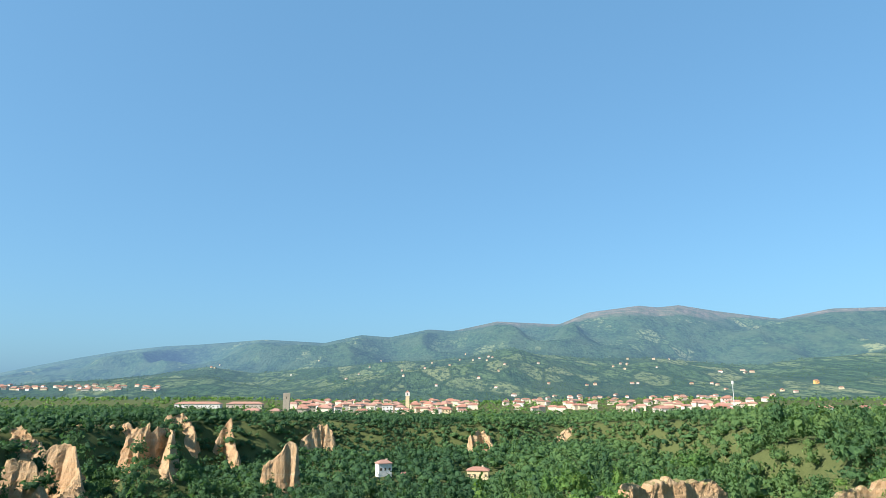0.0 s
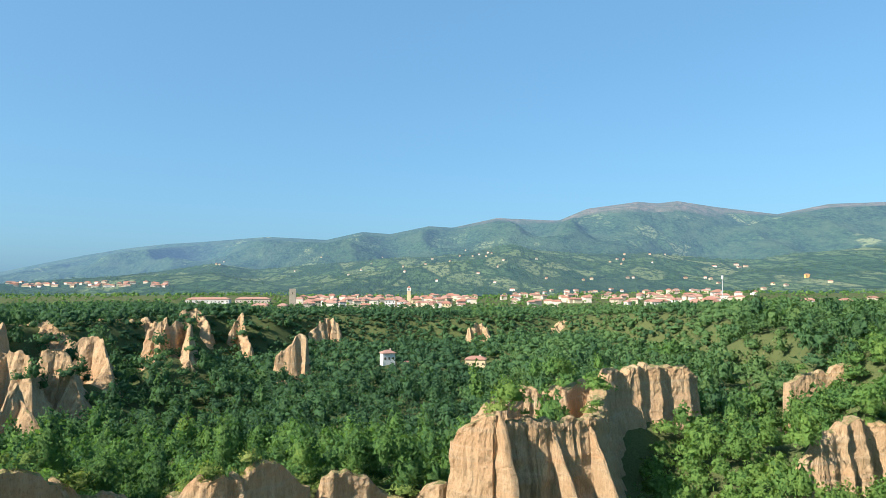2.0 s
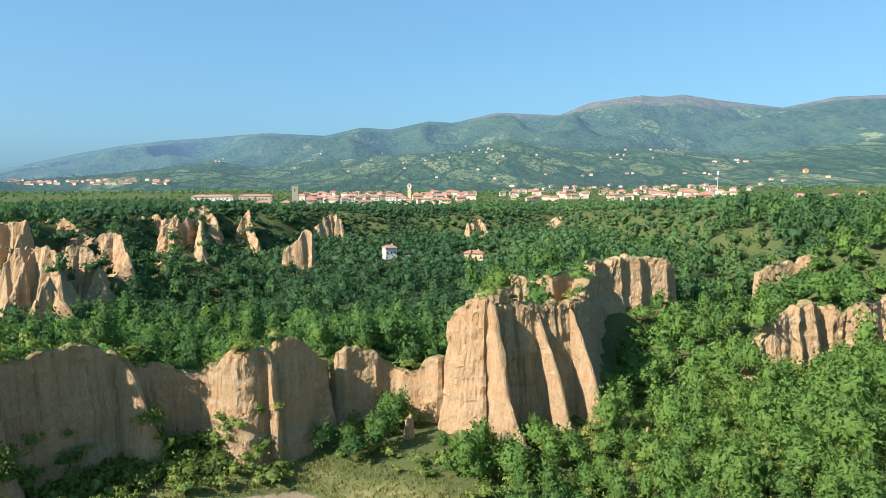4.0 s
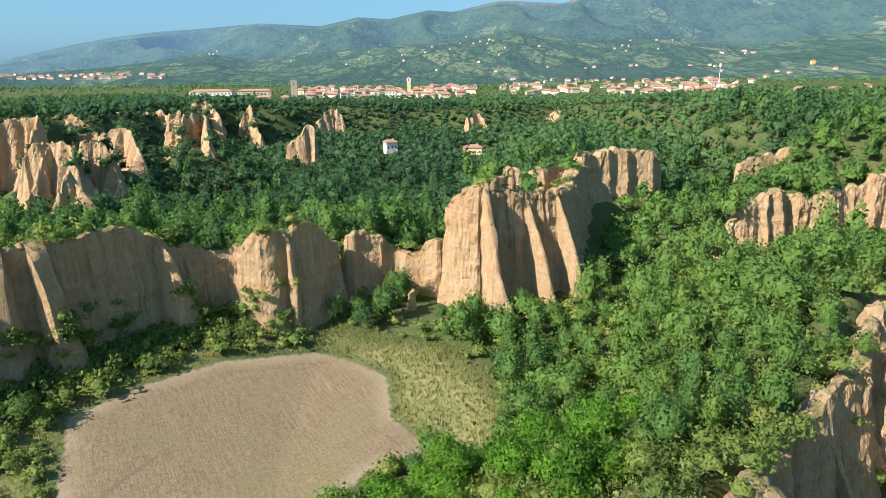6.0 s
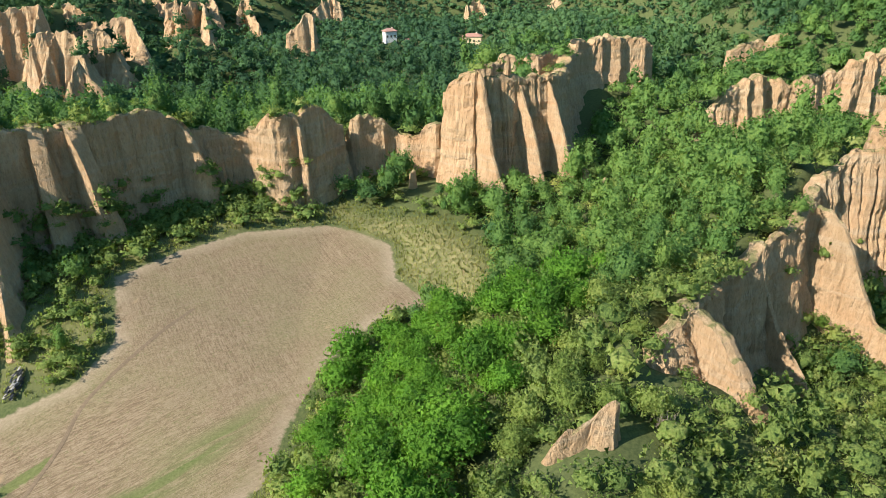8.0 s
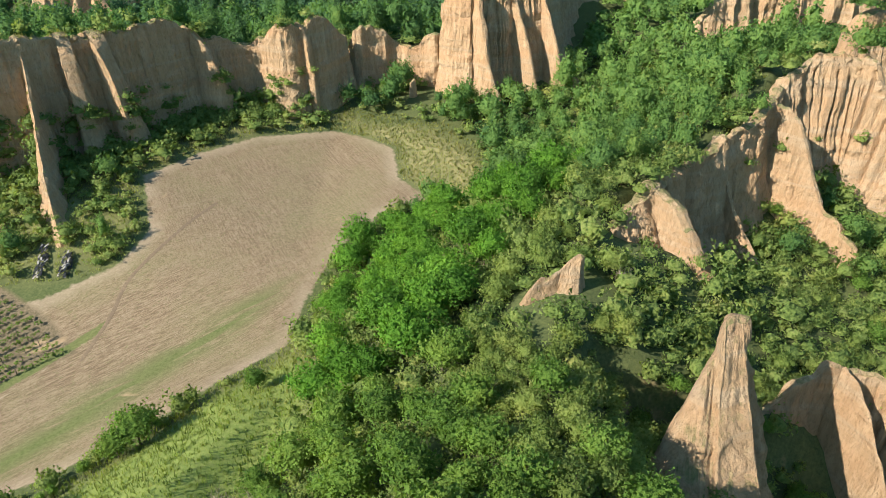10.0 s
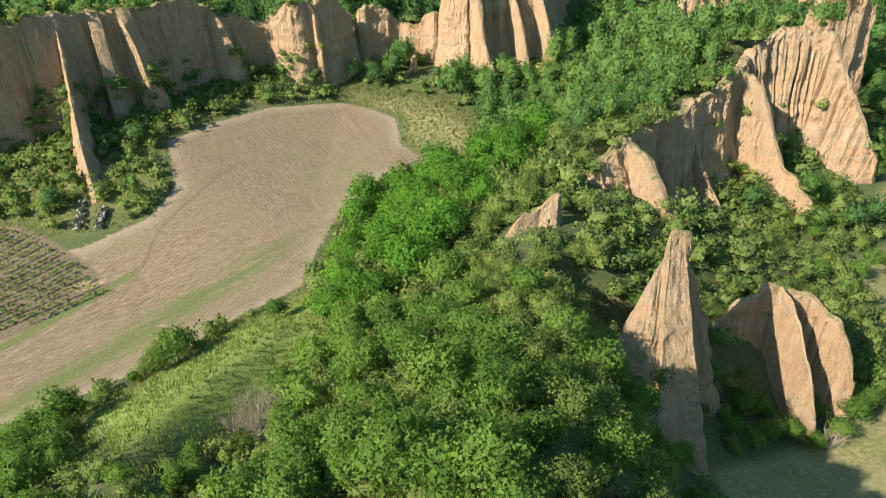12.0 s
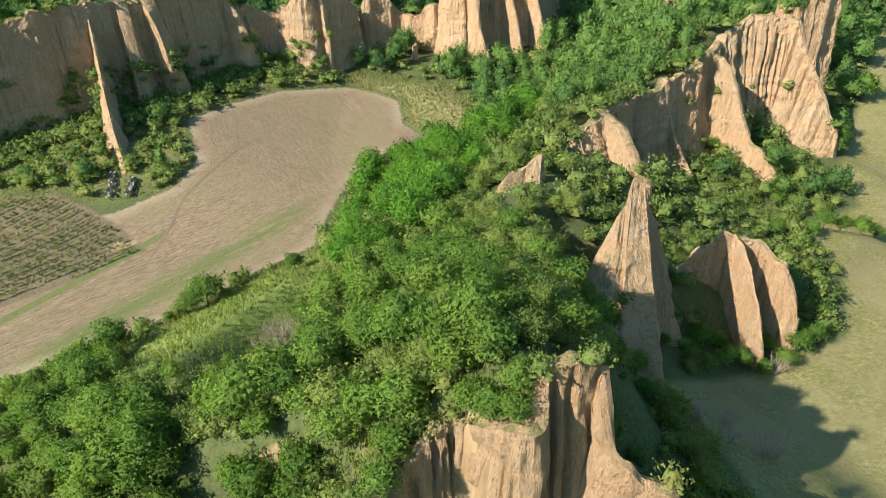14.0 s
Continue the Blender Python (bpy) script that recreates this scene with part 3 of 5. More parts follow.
        line = L[None] + 0.30 * vnoise(x0 / 3, y0 / 3, z0 / 3.5, seed + 12)
        k = np.clip(np.searchsorted(at, line), 1, len(at) - 1)
        total = 0.0
        for j in (k - 1, k):
            total = total + deep[j] * np.exp(-((line - at[j]) / slit_width) ** 2) * step(head[j] - 0.02, head[j] + 0.06, flat + 0 * line) * step(foot[j], foot[j] - 0.3, flat + 0 * line)
        return total

    bed = vnoise(x0 / 40, y0 / 40, z0 / 0.6, seed + 3) * 0.10 + vnoise(x0 / 5, y0 / 5, z0 / 1.8, seed + 4) * 0.30
    body = 0.55 + 0.45 * np.sin(np.pi * np.clip(flat * 0.9, 0, 1)) ** 0.7
    size = np.clip(W / 6.0, 0.30, 1.0)
    worn = np.clip(0.5 + 0.8 * vnoise(x0 / 6, y0 / 6, z0 / 8, seed + 9), 0, 1)
    off = off + body * size * (rib * big + flute * mid * worn ** 1.5 * 1.3 + 0.15 * tiny * worn + 0.80 * crumble * (1.2 - 0.6 * worn) + bed)
    ledge = np.tanh(3.5 * vnoise(x0 / 25, y0 / 25, z0 / 0.8 + 0.4 * vnoise(x0 / 6, y0 / 6, seed=seed + 14), seed + 13))
    rubble = step(0.22, 0.0, flat) * vnoise(x0 / 0.7, y0 / 0.7, z0 / 0.7, seed + 15)
    off = off + size * (0.09 * ledge * worn + 0.30 * rubble) - (slit * slits() if slit else 0.0)
    off = np.maximum(off, 0.15)
    x0, y0 = C[:, 0] + D[:, 0] * off, C[:, 1] + D[:, 1] * off
    rings = [np.stack([x0, y0, z0], -1)]
    edge = off[-1]
    for f in (0.66, 0.33, 0.0):
        o = edge * f
        rings.append(np.stack([C[:, 0] + D[:, 0] * o, C[:, 1] + D[:, 1] * o, ZT + (1 - f) * 0.35], -1)[None])
    V = np.concatenate(rings, 0)
    n = V.shape[1]
    me = mesh_of("clay_cliff", V.reshape(-1, 3), grid_faces(V.shape[0], n, True), False)
    ob = tagged(part("clay_cliff", me, CLAY), label, "cliff", "clay cliffs", "structure")
    SOLID.append(ob)
    FACES.append((spine, right, left * 0.35))
    return ob


# the long wall behind the field, and the ribs that lean on it
cliff("long fluted ochre clay wall above the ploughed field", [(-145, 10, 43), (-118, 33, 43), (-97, 51, 40), (-82, 63, 41), (-70, 73, 40), (-62, 83, 40.5), (-55, 91, 36),
      (-49.5, 95.5, 33), (-44.5, 96.5, 33), (-40, 94.5, 35), (-35.6, 92.8, 37), (-33, 94.5, 37), (-28, 100, 37.3), (-24, 107, 32)], 0.8, 4.5, 9, 4, rib=0.8, flute=0.25, wave=13, seed=11, flare=0.35, gap=0.32, rows=52, rise=1.3, slit=0.55, slit_gap=1.9, slit_width=0.34)
cliff("leaning clay rib with a sunlit flank on the long wall", [(-78, 70.5, 40.5), (-75, 68.5, 40.6), (-73.6, 66.3, 37), (-72.9, 65, 31), (-72, 63.5, 23), (-71.5, 62.5, 17)], 1.3, 2.0, 4.6, 1.2, rib=0.35, seed=13, sink=2, flare=0.1, rise=0.5)
cliff("leaning clay rib with a sunlit flank on the long wall", [(-73, 74.5, 40), (-70.4, 72.6, 40.8), (-68.2, 70.6, 38), (-66.2, 69.9, 31), (-65.0, 69.4, 24), (-64, 68.8, 17)], 1.5, 2.0, 5.4, 1.2, rib=0.35, seed=14, sink=2, flare=0.1, rise=0.5)
cliff("thin knife-edged clay spur running down to the scrub", [(-81, 64, 41), (-78, 57, 30), (-75, 50, 23), (-71, 42, 16), (-68, 37, 11)], 0.3, 3.2, 3.2, 2, rib=0.5, seed=12, sink=2, flare=0.1)
cliff("clay buttress with a sunlit flank beside the field", [(-58, 89.5, 38), (-55.5, 88.6, 37), (-53, 87, 34.5), (-50.8, 86.5, 29), (-48, 87.5, 21), (-46.5, 87, 14)], 0.5, 2.4, 5.0, 1.5, rib=0.5, seed=15, sink=2, flare=0.1)
cliff("thin clay rib beside the sunlit end of the long wall", [(-33, 95.5, 36.5), (-31.3, 94.5, 36), (-30.4, 93.4, 32), (-29.8, 92.8, 26)], 0.5, 1.2, 1.8, 0.8, gap=0.3, rib=0.3, seed=16, sink=2, flare=0.1)
# low saddle between the wall and the massif
cliff("low crumbling clay bank with shrubs on top", [(-21, 111, 32), (-17, 113, 33), (-11, 116, 28), (-6, 115, 27), (-3, 114.5, 29.5), (0, 113.5, 30.5)], 0.8, 4.5, 5.5, 3, rib=0.9, seed=17)
cliff("small clay stump standing in scrub", [(35.5, 103, 21), (36.5, 103.5, 20)], 0.4, 1.3, 1.3, 1.0, gap=0.3, rib=0.15, flute=0.15, seed=19, sink=1)
cliff("small clay stump standing in scrub", [(40, 99.5, 19.5), (40.5, 100, 19.5)], 0.4, 0.9, 0.9, 0.9, gap=0.3, rib=0.1, flute=0.15, seed=20, sink=1)
cliff("small clay stump standing in scrub", [(-6.6, 103.5, 20.5), (-6, 104, 21)], 0.5, 1.1, 1.1, 1.1, gap=0.3, rib=0.1, flute=0.15, seed=18, sink=1)
# the massif in the middle
cliff("tall clay tower at the front of the massif", [(2.3, 110.5, 38.6), (3.2, 109.4, 41), (5.5, 108, 42.6), (9.0, 106.8, 44.3)], 0.8, 5.0, 6, 2.6, rib=0.3, flute=0.16, wave=7, seed=27, gap=0.3, rows=56, rise=0.5, flare=0.3, slit=0.55, slit_gap=2.2, slit_width=0.3, corner=1.0, grow=1.4, face=(-0.35, -0.94))
cliff("tall fluted clay massif with a bushy top", [(6.5, 110.5, 42.5), (11, 109.5, 42.6), (16, 112, 42), (23, 114, 42), (29, 118, 41.5), (31, 125, 40)], 1.0, 6.5, 6, 3.0, rib=0.7, flute=0.16, wave=11, skew=1.3, seed=21, gap=0.32, rows=56, rise=1.2, slit=0.6, slit_gap=2.3, slit_width=0.34)
cliff("sharp clay buttress on the massif", [(9, 108.5, 44), (10.6, 105.8, 42.6), (11.8, 103.2, 36), (13.2, 100, 26), (16, 96, 17)], 0.5, 3.0, 4.0, 2.0, rib=0.35, flute=0.2, wave=6, seed=22, sink=2, flare=0.1, gap=0.35, slit=0.4, slit_gap=1.6, slit_width=0.3)
cliff("clay rib on the massif's flank", [(20, 113, 41.5), (22, 110, 35), (24.4, 106.6, 26), (26, 105, 19)], 0.4, 1.6, 2.0, 1.6, gap=0.35, rib=0.5, seed=23, sink=2, flare=0.1)
cliff("clay rib on the massif's flank", [(27.5, 116, 41.5), (29.6, 112.6, 35), (32, 109.4, 26), (34, 107, 18)], 0.4, 1.6, 2.2, 1.6, gap=0.35, rib=0.5, seed=24, sink=2, flare=0.1)
cliff("shaded clay wall joining two parts of the massif", [(30, 121, 40), (33, 134, 39), (36, 147, 39), (42, 166, 42)], 1.5, 7, 8, 4, rib=2.0, seed=25)
cliff("long clay cliff with a bushy crest", [(6, 149, 33), (9, 150, 37), (15, 152, 40), (24, 156, 40.5), (33, 160, 41.5), (45, 168, 43.5), (55, 174, 44), (64, 178, 44.3), (71, 180, 42)], 1.5, 6.5, 8, 5, rib=1.3, flute=0.16, wave=9, skew=1.2, seed=26, rise=1.8, gap=0.45, rows=44, slit=0.6, slit_gap=2.6, slit_width=0.45)
# cliffs on the slope behind the gully
cliff("row of rounded clay bluffs on a wooded slope", [(72, 126, 25), (75, 129, 31), (81, 131, 35.5), (87, 133, 38.5), (92, 136, 36), (97, 136, 35.5), (103, 136, 37), (110, 138, 38), (118, 138, 41), (132, 143, 43)], 1.2, 6, 6, 3, rib=1.1, flute=0.16, wave=7, seed=31, rise=1.8, gap=0.42, rows=44, slit=0.45, slit_gap=2.6, slit_width=0.42)
cliff("thin clay spike on a wooded slope", [(71.5, 124, 27), (72.5, 123, 24)], 0.3, 1.2, 1.2, 1.2, gap=0.3, rib=0.2, seed=32)
cliff("pale clay scar between trees", [(101, 186, 38), (106, 187, 40), (113, 189, 41), (119, 189, 43), (127, 190, 43)], 1.0, 2.6, 4, 2, rib=0.9, seed=33, rise=1.5)
cliff("small pale landslip in the scrub", [(72, 88, 27), (76, 89, 28), (79, 90, 27)], 0.6, 4, 3, 2, rib=0.6, seed=34)
# the cliffs along the wooded ridge
cliff("high fan of fluted clay above the meadow", [(64, 52, 33), (68.5, 55, 36.3), (73, 56, 37.6), (80.3, 55, 37.2), (83.2, 52, 32), (86, 48.3, 25), (88.3, 45, 19.5), (89.8, 43, 15.5)], 0.7, 9, 5, 3, rib=0.7, flute=0.25, seed=41, rows=64, gap=0.24, flare=0.3, slit=1.3, slit_gap=1.5, slit_width=0.3)
cliff("square clay tower behind the fluted fan", [(88, 77, 37), (91, 77.5, 40.5), (96, 79, 41), (101, 80.5, 40), (103, 81, 37)], 1.5, 5, 5, 4, rib=0.9, seed=42, slit=0.5, slit_gap=2.0, slit_width=0.4)
cliff("crumbling clay face along the wooded ridge", [(26, 12, 26), (29, 15, 28.6), (33, 19, 29.8), (39, 26, 28.8), (46, 33, 29.2), (53, 39, 30), (57, 42.5, 32), (61, 48, 32.5), (65, 54, 34)], 0.8, 7.5, 5, 3, rib=1.0, seed=43, gap=0.38, rows=48, slit=0.5, slit_gap=1.6, slit_width=0.32)
cliff("sunlit clay rib under the ridge", [(30.5, 17, 30), (32.6, 14.8, 29.6), (34.6, 11.6, 27), (36.2, 8, 22.4), (37.4, 4, 17), (38.4, 1.5, 12)], 0.9, 2.4, 8.0, 2, gap=0.32, rib=0.4, seed=44, sink=2, flare=0.1, rows=44, slit=0.4, slit_gap=1.3, slit_width=0.28)
cliff("small clay spike under the ridge", [(47.2, 35.5, 26), (48.6, 33.5, 23.6), (50.5, 30.5, 18.5), (52.6, 28, 13.5), (54.2, 26, 9.5)], 0.4, 1.1, 2.0, 1.2, gap=0.35, rib=0.3, seed=45, sink=2, flare=0.1)
cliff("long sunlit clay rib under the ridge", [(60, 45.5, 32), (62.3, 41.9, 31.2), (65.2, 38.6, 24), (67.6, 35.6, 17), (69.5, 31, 14), (70.8, 27.6, 11.5), (71.4, 25.6, 6)], 0.6, 2.2, 5.5, 2, gap=0.32, rib=0.4, seed=46, sink=2, flare=0.1, rows=44, slit=0.4, slit_gap=1.4, slit_width=0.28)
cliff("small clay outcrop among shrubs on the ridge", [(10.5, -4.4, 23.5), (13, -3.4, 26), (16, -2.4, 27.8), (18, -1.9, 28.4)], 0.5, 5.0, 3, 1.6, gap=0.3, rib=0.8, seed=47, corner=0.3, face=(-0.6, -0.8), rise=1.0, flare=0.25, slit=0.3)
cliff("pointed clay pinnacle beside the wooded ridge", [(19.6, -27.2, 16.5), (21.6, -25.8, 22.6), (24.9, -23.6, 28.9), (26.3, -22.4, 30.5), (26.7, -21.9, 32.6), (27.2, -21.2, 33.4), (27.8, -20.8, 33.6), (28.6, -20.5, 33.3)], 0.8, 8.0, 5.0, 5.5, gap=0.2, rib=0.05, flute=0.03, wave=5, seed=48, rows=90, flare=0.06, rise=0.25, slit=0.08, slit_gap=1.4, slit_width=0.2, corner=1.0, grow=2.2, face=(-0.18, -0.98))
cliff("shaded flank of the clay pinnacle", [(27.8, -20.4, 33), (28.8, -20.0, 31.6), (30.2, -19.5, 29), (32, -19, 25), (34, -18.5, 19), (36, -18, 12)], 0.5, 4.0, 3.0, 2.0, gap=0.28, rib=0.15, flute=0.12, wave=5, seed=55, rows=60, flare=0.1, rise=0.3, slit=0.25, slit_gap=0.9, grow=1.8, face=(0.75, -0.66))
cliff("low clay knob with a sunlit rib above the meadow", [(38, -11.5, 13), (42, -10.6, 17), (46.4, -10.4, 19.6), (49.6, -10.8, 18.8), (52.2, -12.4, 17.2), (54, -15, 15.6), (55.4, -16.6, 12), (56.2, -17, 8)], 0.5, 2.0, 3.5, 2, gap=0.28, rib=0.35, wave=4, seed=49, rows=44, slit=0.4, slit_gap=1.1, slit_width=0.24)
cliff("sunlit clay rib on the knob", [(46.6, -11.4, 19.8), (47.6, -13.8, 18), (48.3, -16, 15.4), (48.8, -18.6, 12.4), (49.3, -21, 8.6), (49.5, -21.8, 6)], 0.25, 0.9, 1.2, 0.8, gap=0.25, rib=0.15, seed=50, sink=2, flare=0.1)
cliff("tall fluted clay face under a bushy top", [(-6.5, -70.4, 24), (-4.6, -68.8, 27.6), (-1.8, -66.3, 31.2), (1, -64.2, 32.5), (3.1, -62.7, 33.6), (4.2, -62.8, 33.9), (6, -64.2, 34.9), (8.6, -66.2, 35.8), (9.4, -65.9, 36.2), (9.8, -64.2, 38.4), (10.7, -63.5, 39.4), (12.2, -63.2, 39.7), (13.6, -62.6, 39.0), (14.6, -61.2, 37.4), (15, -57, 34), (15, -52, 30)], 0.6, 3.6, 4, 3, gap=0.15, rib=0.35, flute=0.25, wave=6, seed=51, rows=84, flare=0.2, rise=0.5, slit=1.25, slit_gap=1.05, slit_width=0.24)
cliff("clay spur falling to the meadow", [(14.4, -62.8, 38.4), (15.0, -64.4, 34.6), (16.0, -65.4, 32), (18.6, -66, 30), (21, -67, 27), (25, -69, 19)], 0.5, 2.6, 3.4, 2, gap=0.22, rib=0.4, seed=52, rows=60, flare=0.15, slit=0.4, slit_gap=1.2, slit_width=0.22)
# far side of the valley
for spot, (spine, w, sd) in enumerate([
        ([(-136, 204, 35.5), (-137, 201, 32), (-139, 198, 26), (-141.5, 192, 14)], 5, 61), ([(-136, 204, 35.5), (-132, 202.5, 29), (-126, 201, 21), (-119, 200, 12)], 6, 75),
        ([(-168, 230, 38), (-165, 232, 42), (-160, 235, 43), (-151, 234, 41.5), (-146.5, 229, 33), (-144, 226, 24)], 7, 85), ([(-160, 235, 42), (-161, 228, 34), (-164, 220, 18)], 4, 86),
        ([(-196, 256, 50), (-192, 258, 51), (-185, 262, 51.5), (-178, 261, 51.5), (-178, 248, 37), (-180, 236, 19)], 6, 87), ([(-152, 245, 41), (-150, 244.5, 42.5), (-144, 246, 41.5), (-139, 243, 36), (-134, 239, 24)], 5.5, 88),
        ([(-156, 268, 42), (-153, 268, 44.5), (-144, 270, 46), (-138, 265, 39), (-130, 257, 26)], 5.5, 89), ([(-145, 319, 44), (-143, 318, 47), (-134, 321, 48.5), (-128, 328, 49), (-121, 310, 42), (-116, 297, 33)], 6, 90), ([(-136, 320, 48), (-134, 308, 40), (-130, 296, 24)], 4, 91),
        ([(-180, 254, 41), (-180, 246, 32), (-176, 238, 20)], 4, 77),
        ([(-195, 279, 49), (-188, 268, 36), (-182, 258, 20)], 4.5, 78), ([(-166, 292, 39), (-160, 283, 30), (-156, 276, 18)], 4, 79), ([(-205, 334, 49), (-198, 322, 38), (-190, 312, 22)], 5, 80), ([(-193, 389, 49), (-186, 377, 36), (-182, 368, 22)], 5, 81),
        ([(-177, 389, 48), (-172, 378, 36), (-168, 370, 22)], 4.5, 82), ([(-218, 300, 49), (-206, 296, 46), (-198, 290, 34)], 5, 83), ([(-235, 300, 49), (-226, 290, 40), (-216, 282, 26)], 5, 84),
        ([(-230, 262, 47), (-213, 270, 47), (-205, 275, 48), (-195, 280, 50), (-187, 270, 42)], 7, 63), ([(-176, 290, 36), (-167, 292, 39), (-160, 294, 38), (-154, 294, 37), (-146, 287, 28)], 7, 64),
        ([(-214, 330, 47), (-206, 335, 49), (-196, 330, 47), (-185, 324, 40)], 6, 65), ([(-203, 385, 48), (-194, 390, 50), (-184, 386, 46), (-178, 390, 48), (-170, 386, 45), (-165, 390, 47)], 6, 66),
        ([(-162, 386, 40), (-157, 388, 44), (-150, 381, 35), (-143, 374, 24)], 5, 67), ([(-168, 420, 50), (-158, 425, 51), (-148, 414, 42)], 6, 68), ([(-139, 426, 37), (-132, 430, 50), (-128, 424, 39), (-122, 417, 29)], 4, 69),
        ([(-88, 345, 30), (-81, 347, 36), (-77, 350, 42), (-73, 350, 38)], 4.5, 70), ([(-93, 470, 36), (-85, 480, 44), (-77, 480, 41)], 7, 71), ([(19, 480, 37), (29, 485, 38), (35, 469, 26)], 6, 72),
        ([(88, 520, 35), (102, 530, 40), (111, 525, 32), (124, 520, 29), (129, 514, 23)], 8, 73), ([(151, 440, 34), (161, 445, 37), (176, 450, 37)], 6, 74)]):
    wide = 1.5 if spine[0][1] < 310 else 1.15
    cliff("eroded clay pillar at the edge of the plateau", spine, 0.3, w * wide, w * wide, w * 0.7 * wide, gap=0.8, rib=1.2, wave=7, flute=0.3, seed=sd, rows=28, rise=2.0, flare=0.2)

# ---- where plants can stand ----


def joined_tree():
    verts, faces, base = [], [], 0
    for ob in SOLID:
        me = ob.data
        v = np.empty(len(me.vertices) * 3, np.float32)
        me.vertices.foreach_get("co", v)
        f = np.empty(len(me.loops), np.int32)
        me.loops.foreach_get("vertex_index", f)
        verts.append(v.reshape(-1, 3))
        faces.append(f.reshape(-1, 4) + base)
        base += len(me.vertices)
    return BVHTree.FromPolygons(np.vstack(verts).tolist(), np.vstack(faces).tolist())


SURFACE = joined_tree()


def stand(x, y):
    """The place and the slope of the topmost surface under a point of the plan."""
    hit, normal, _, _ = SURFACE.ray_cast(Vector((x, y, 400.0)), Vector((0, 0, -1)))
    return hit, normal


# ---- trees ----


def leaf_cloud(rng, centres, radii, count, size, squash=0.8, corners=4):
    """Many small leaf sprays round clump centres: their corners, and soft normals that follow the clumps."""
    which = rng.integers(0, len(centres), count)
    d = rng.normal(size=(count, 3))
    d /= np.linalg.norm(d, axis=1)[:, None]
    d[:, 2] = np.where(d[:, 2] < -0.4, -d[:, 2], d[:, 2])
    pos = centres[which] + d * (radii[which] * rng.uniform(0.55, 1.12, count))[:, None] * [1, 1, squash]
    normal = d + rng.normal(scale=0.55, size=d.shape)
    normal /= np.linalg.norm(normal, axis=1)[:, None]
    side = np.cross(normal, rng.normal(size=d.shape))
    side /= np.linalg.norm(side, axis=1)[:, None] + 1e-9
    other = np.cross(normal, side)
    s = size * rng.uniform(0.6, 1.35, count)[:, None]
    a, b = side * s * 0.5, other * s * 0.36
    if corners == 4:
        leaf = np.stack([pos - a, pos - b * 1.2 + a * 0.1, pos + a, pos + b + a * 0.2], 1)
    else:
        leaf = np.stack([pos - a * 1.1, pos - b * 1.5 + a * 0.5, pos + a * 0.6 + b * 1.5], 1)
    middle = np.array([0, 0, centres[:, 2].mean() - 0.25 * np.ptp(centres[:, 2])])
    out = pos - (middle if np.abs(centres[:, :2].mean(0)).max() < 3 else centres[which] - [0, 0, 0.4])
    out /= np.linalg.norm(out, axis=1)[:, None] + 1e-9
    soft = d * 0.42 + out * 0.85 + normal * 0.30 + [0, 0, 0.12]
    soft /= np.linalg.norm(soft, axis=1)[:, None]
    cloud = np.concatenate([leaf.reshape(-1, 3), np.repeat(soft, corners, 0)], 1)
    return cloud


def leaf_mesh(name, cloud, corners=4):
    me = mesh_of(name, cloud[:, :3], np.arange(len(cloud)).reshape(-1, corners), True)
    me.normals_split_custom_set_from_vertices(cloud[:, 3:].astype(np.float32))
    return me


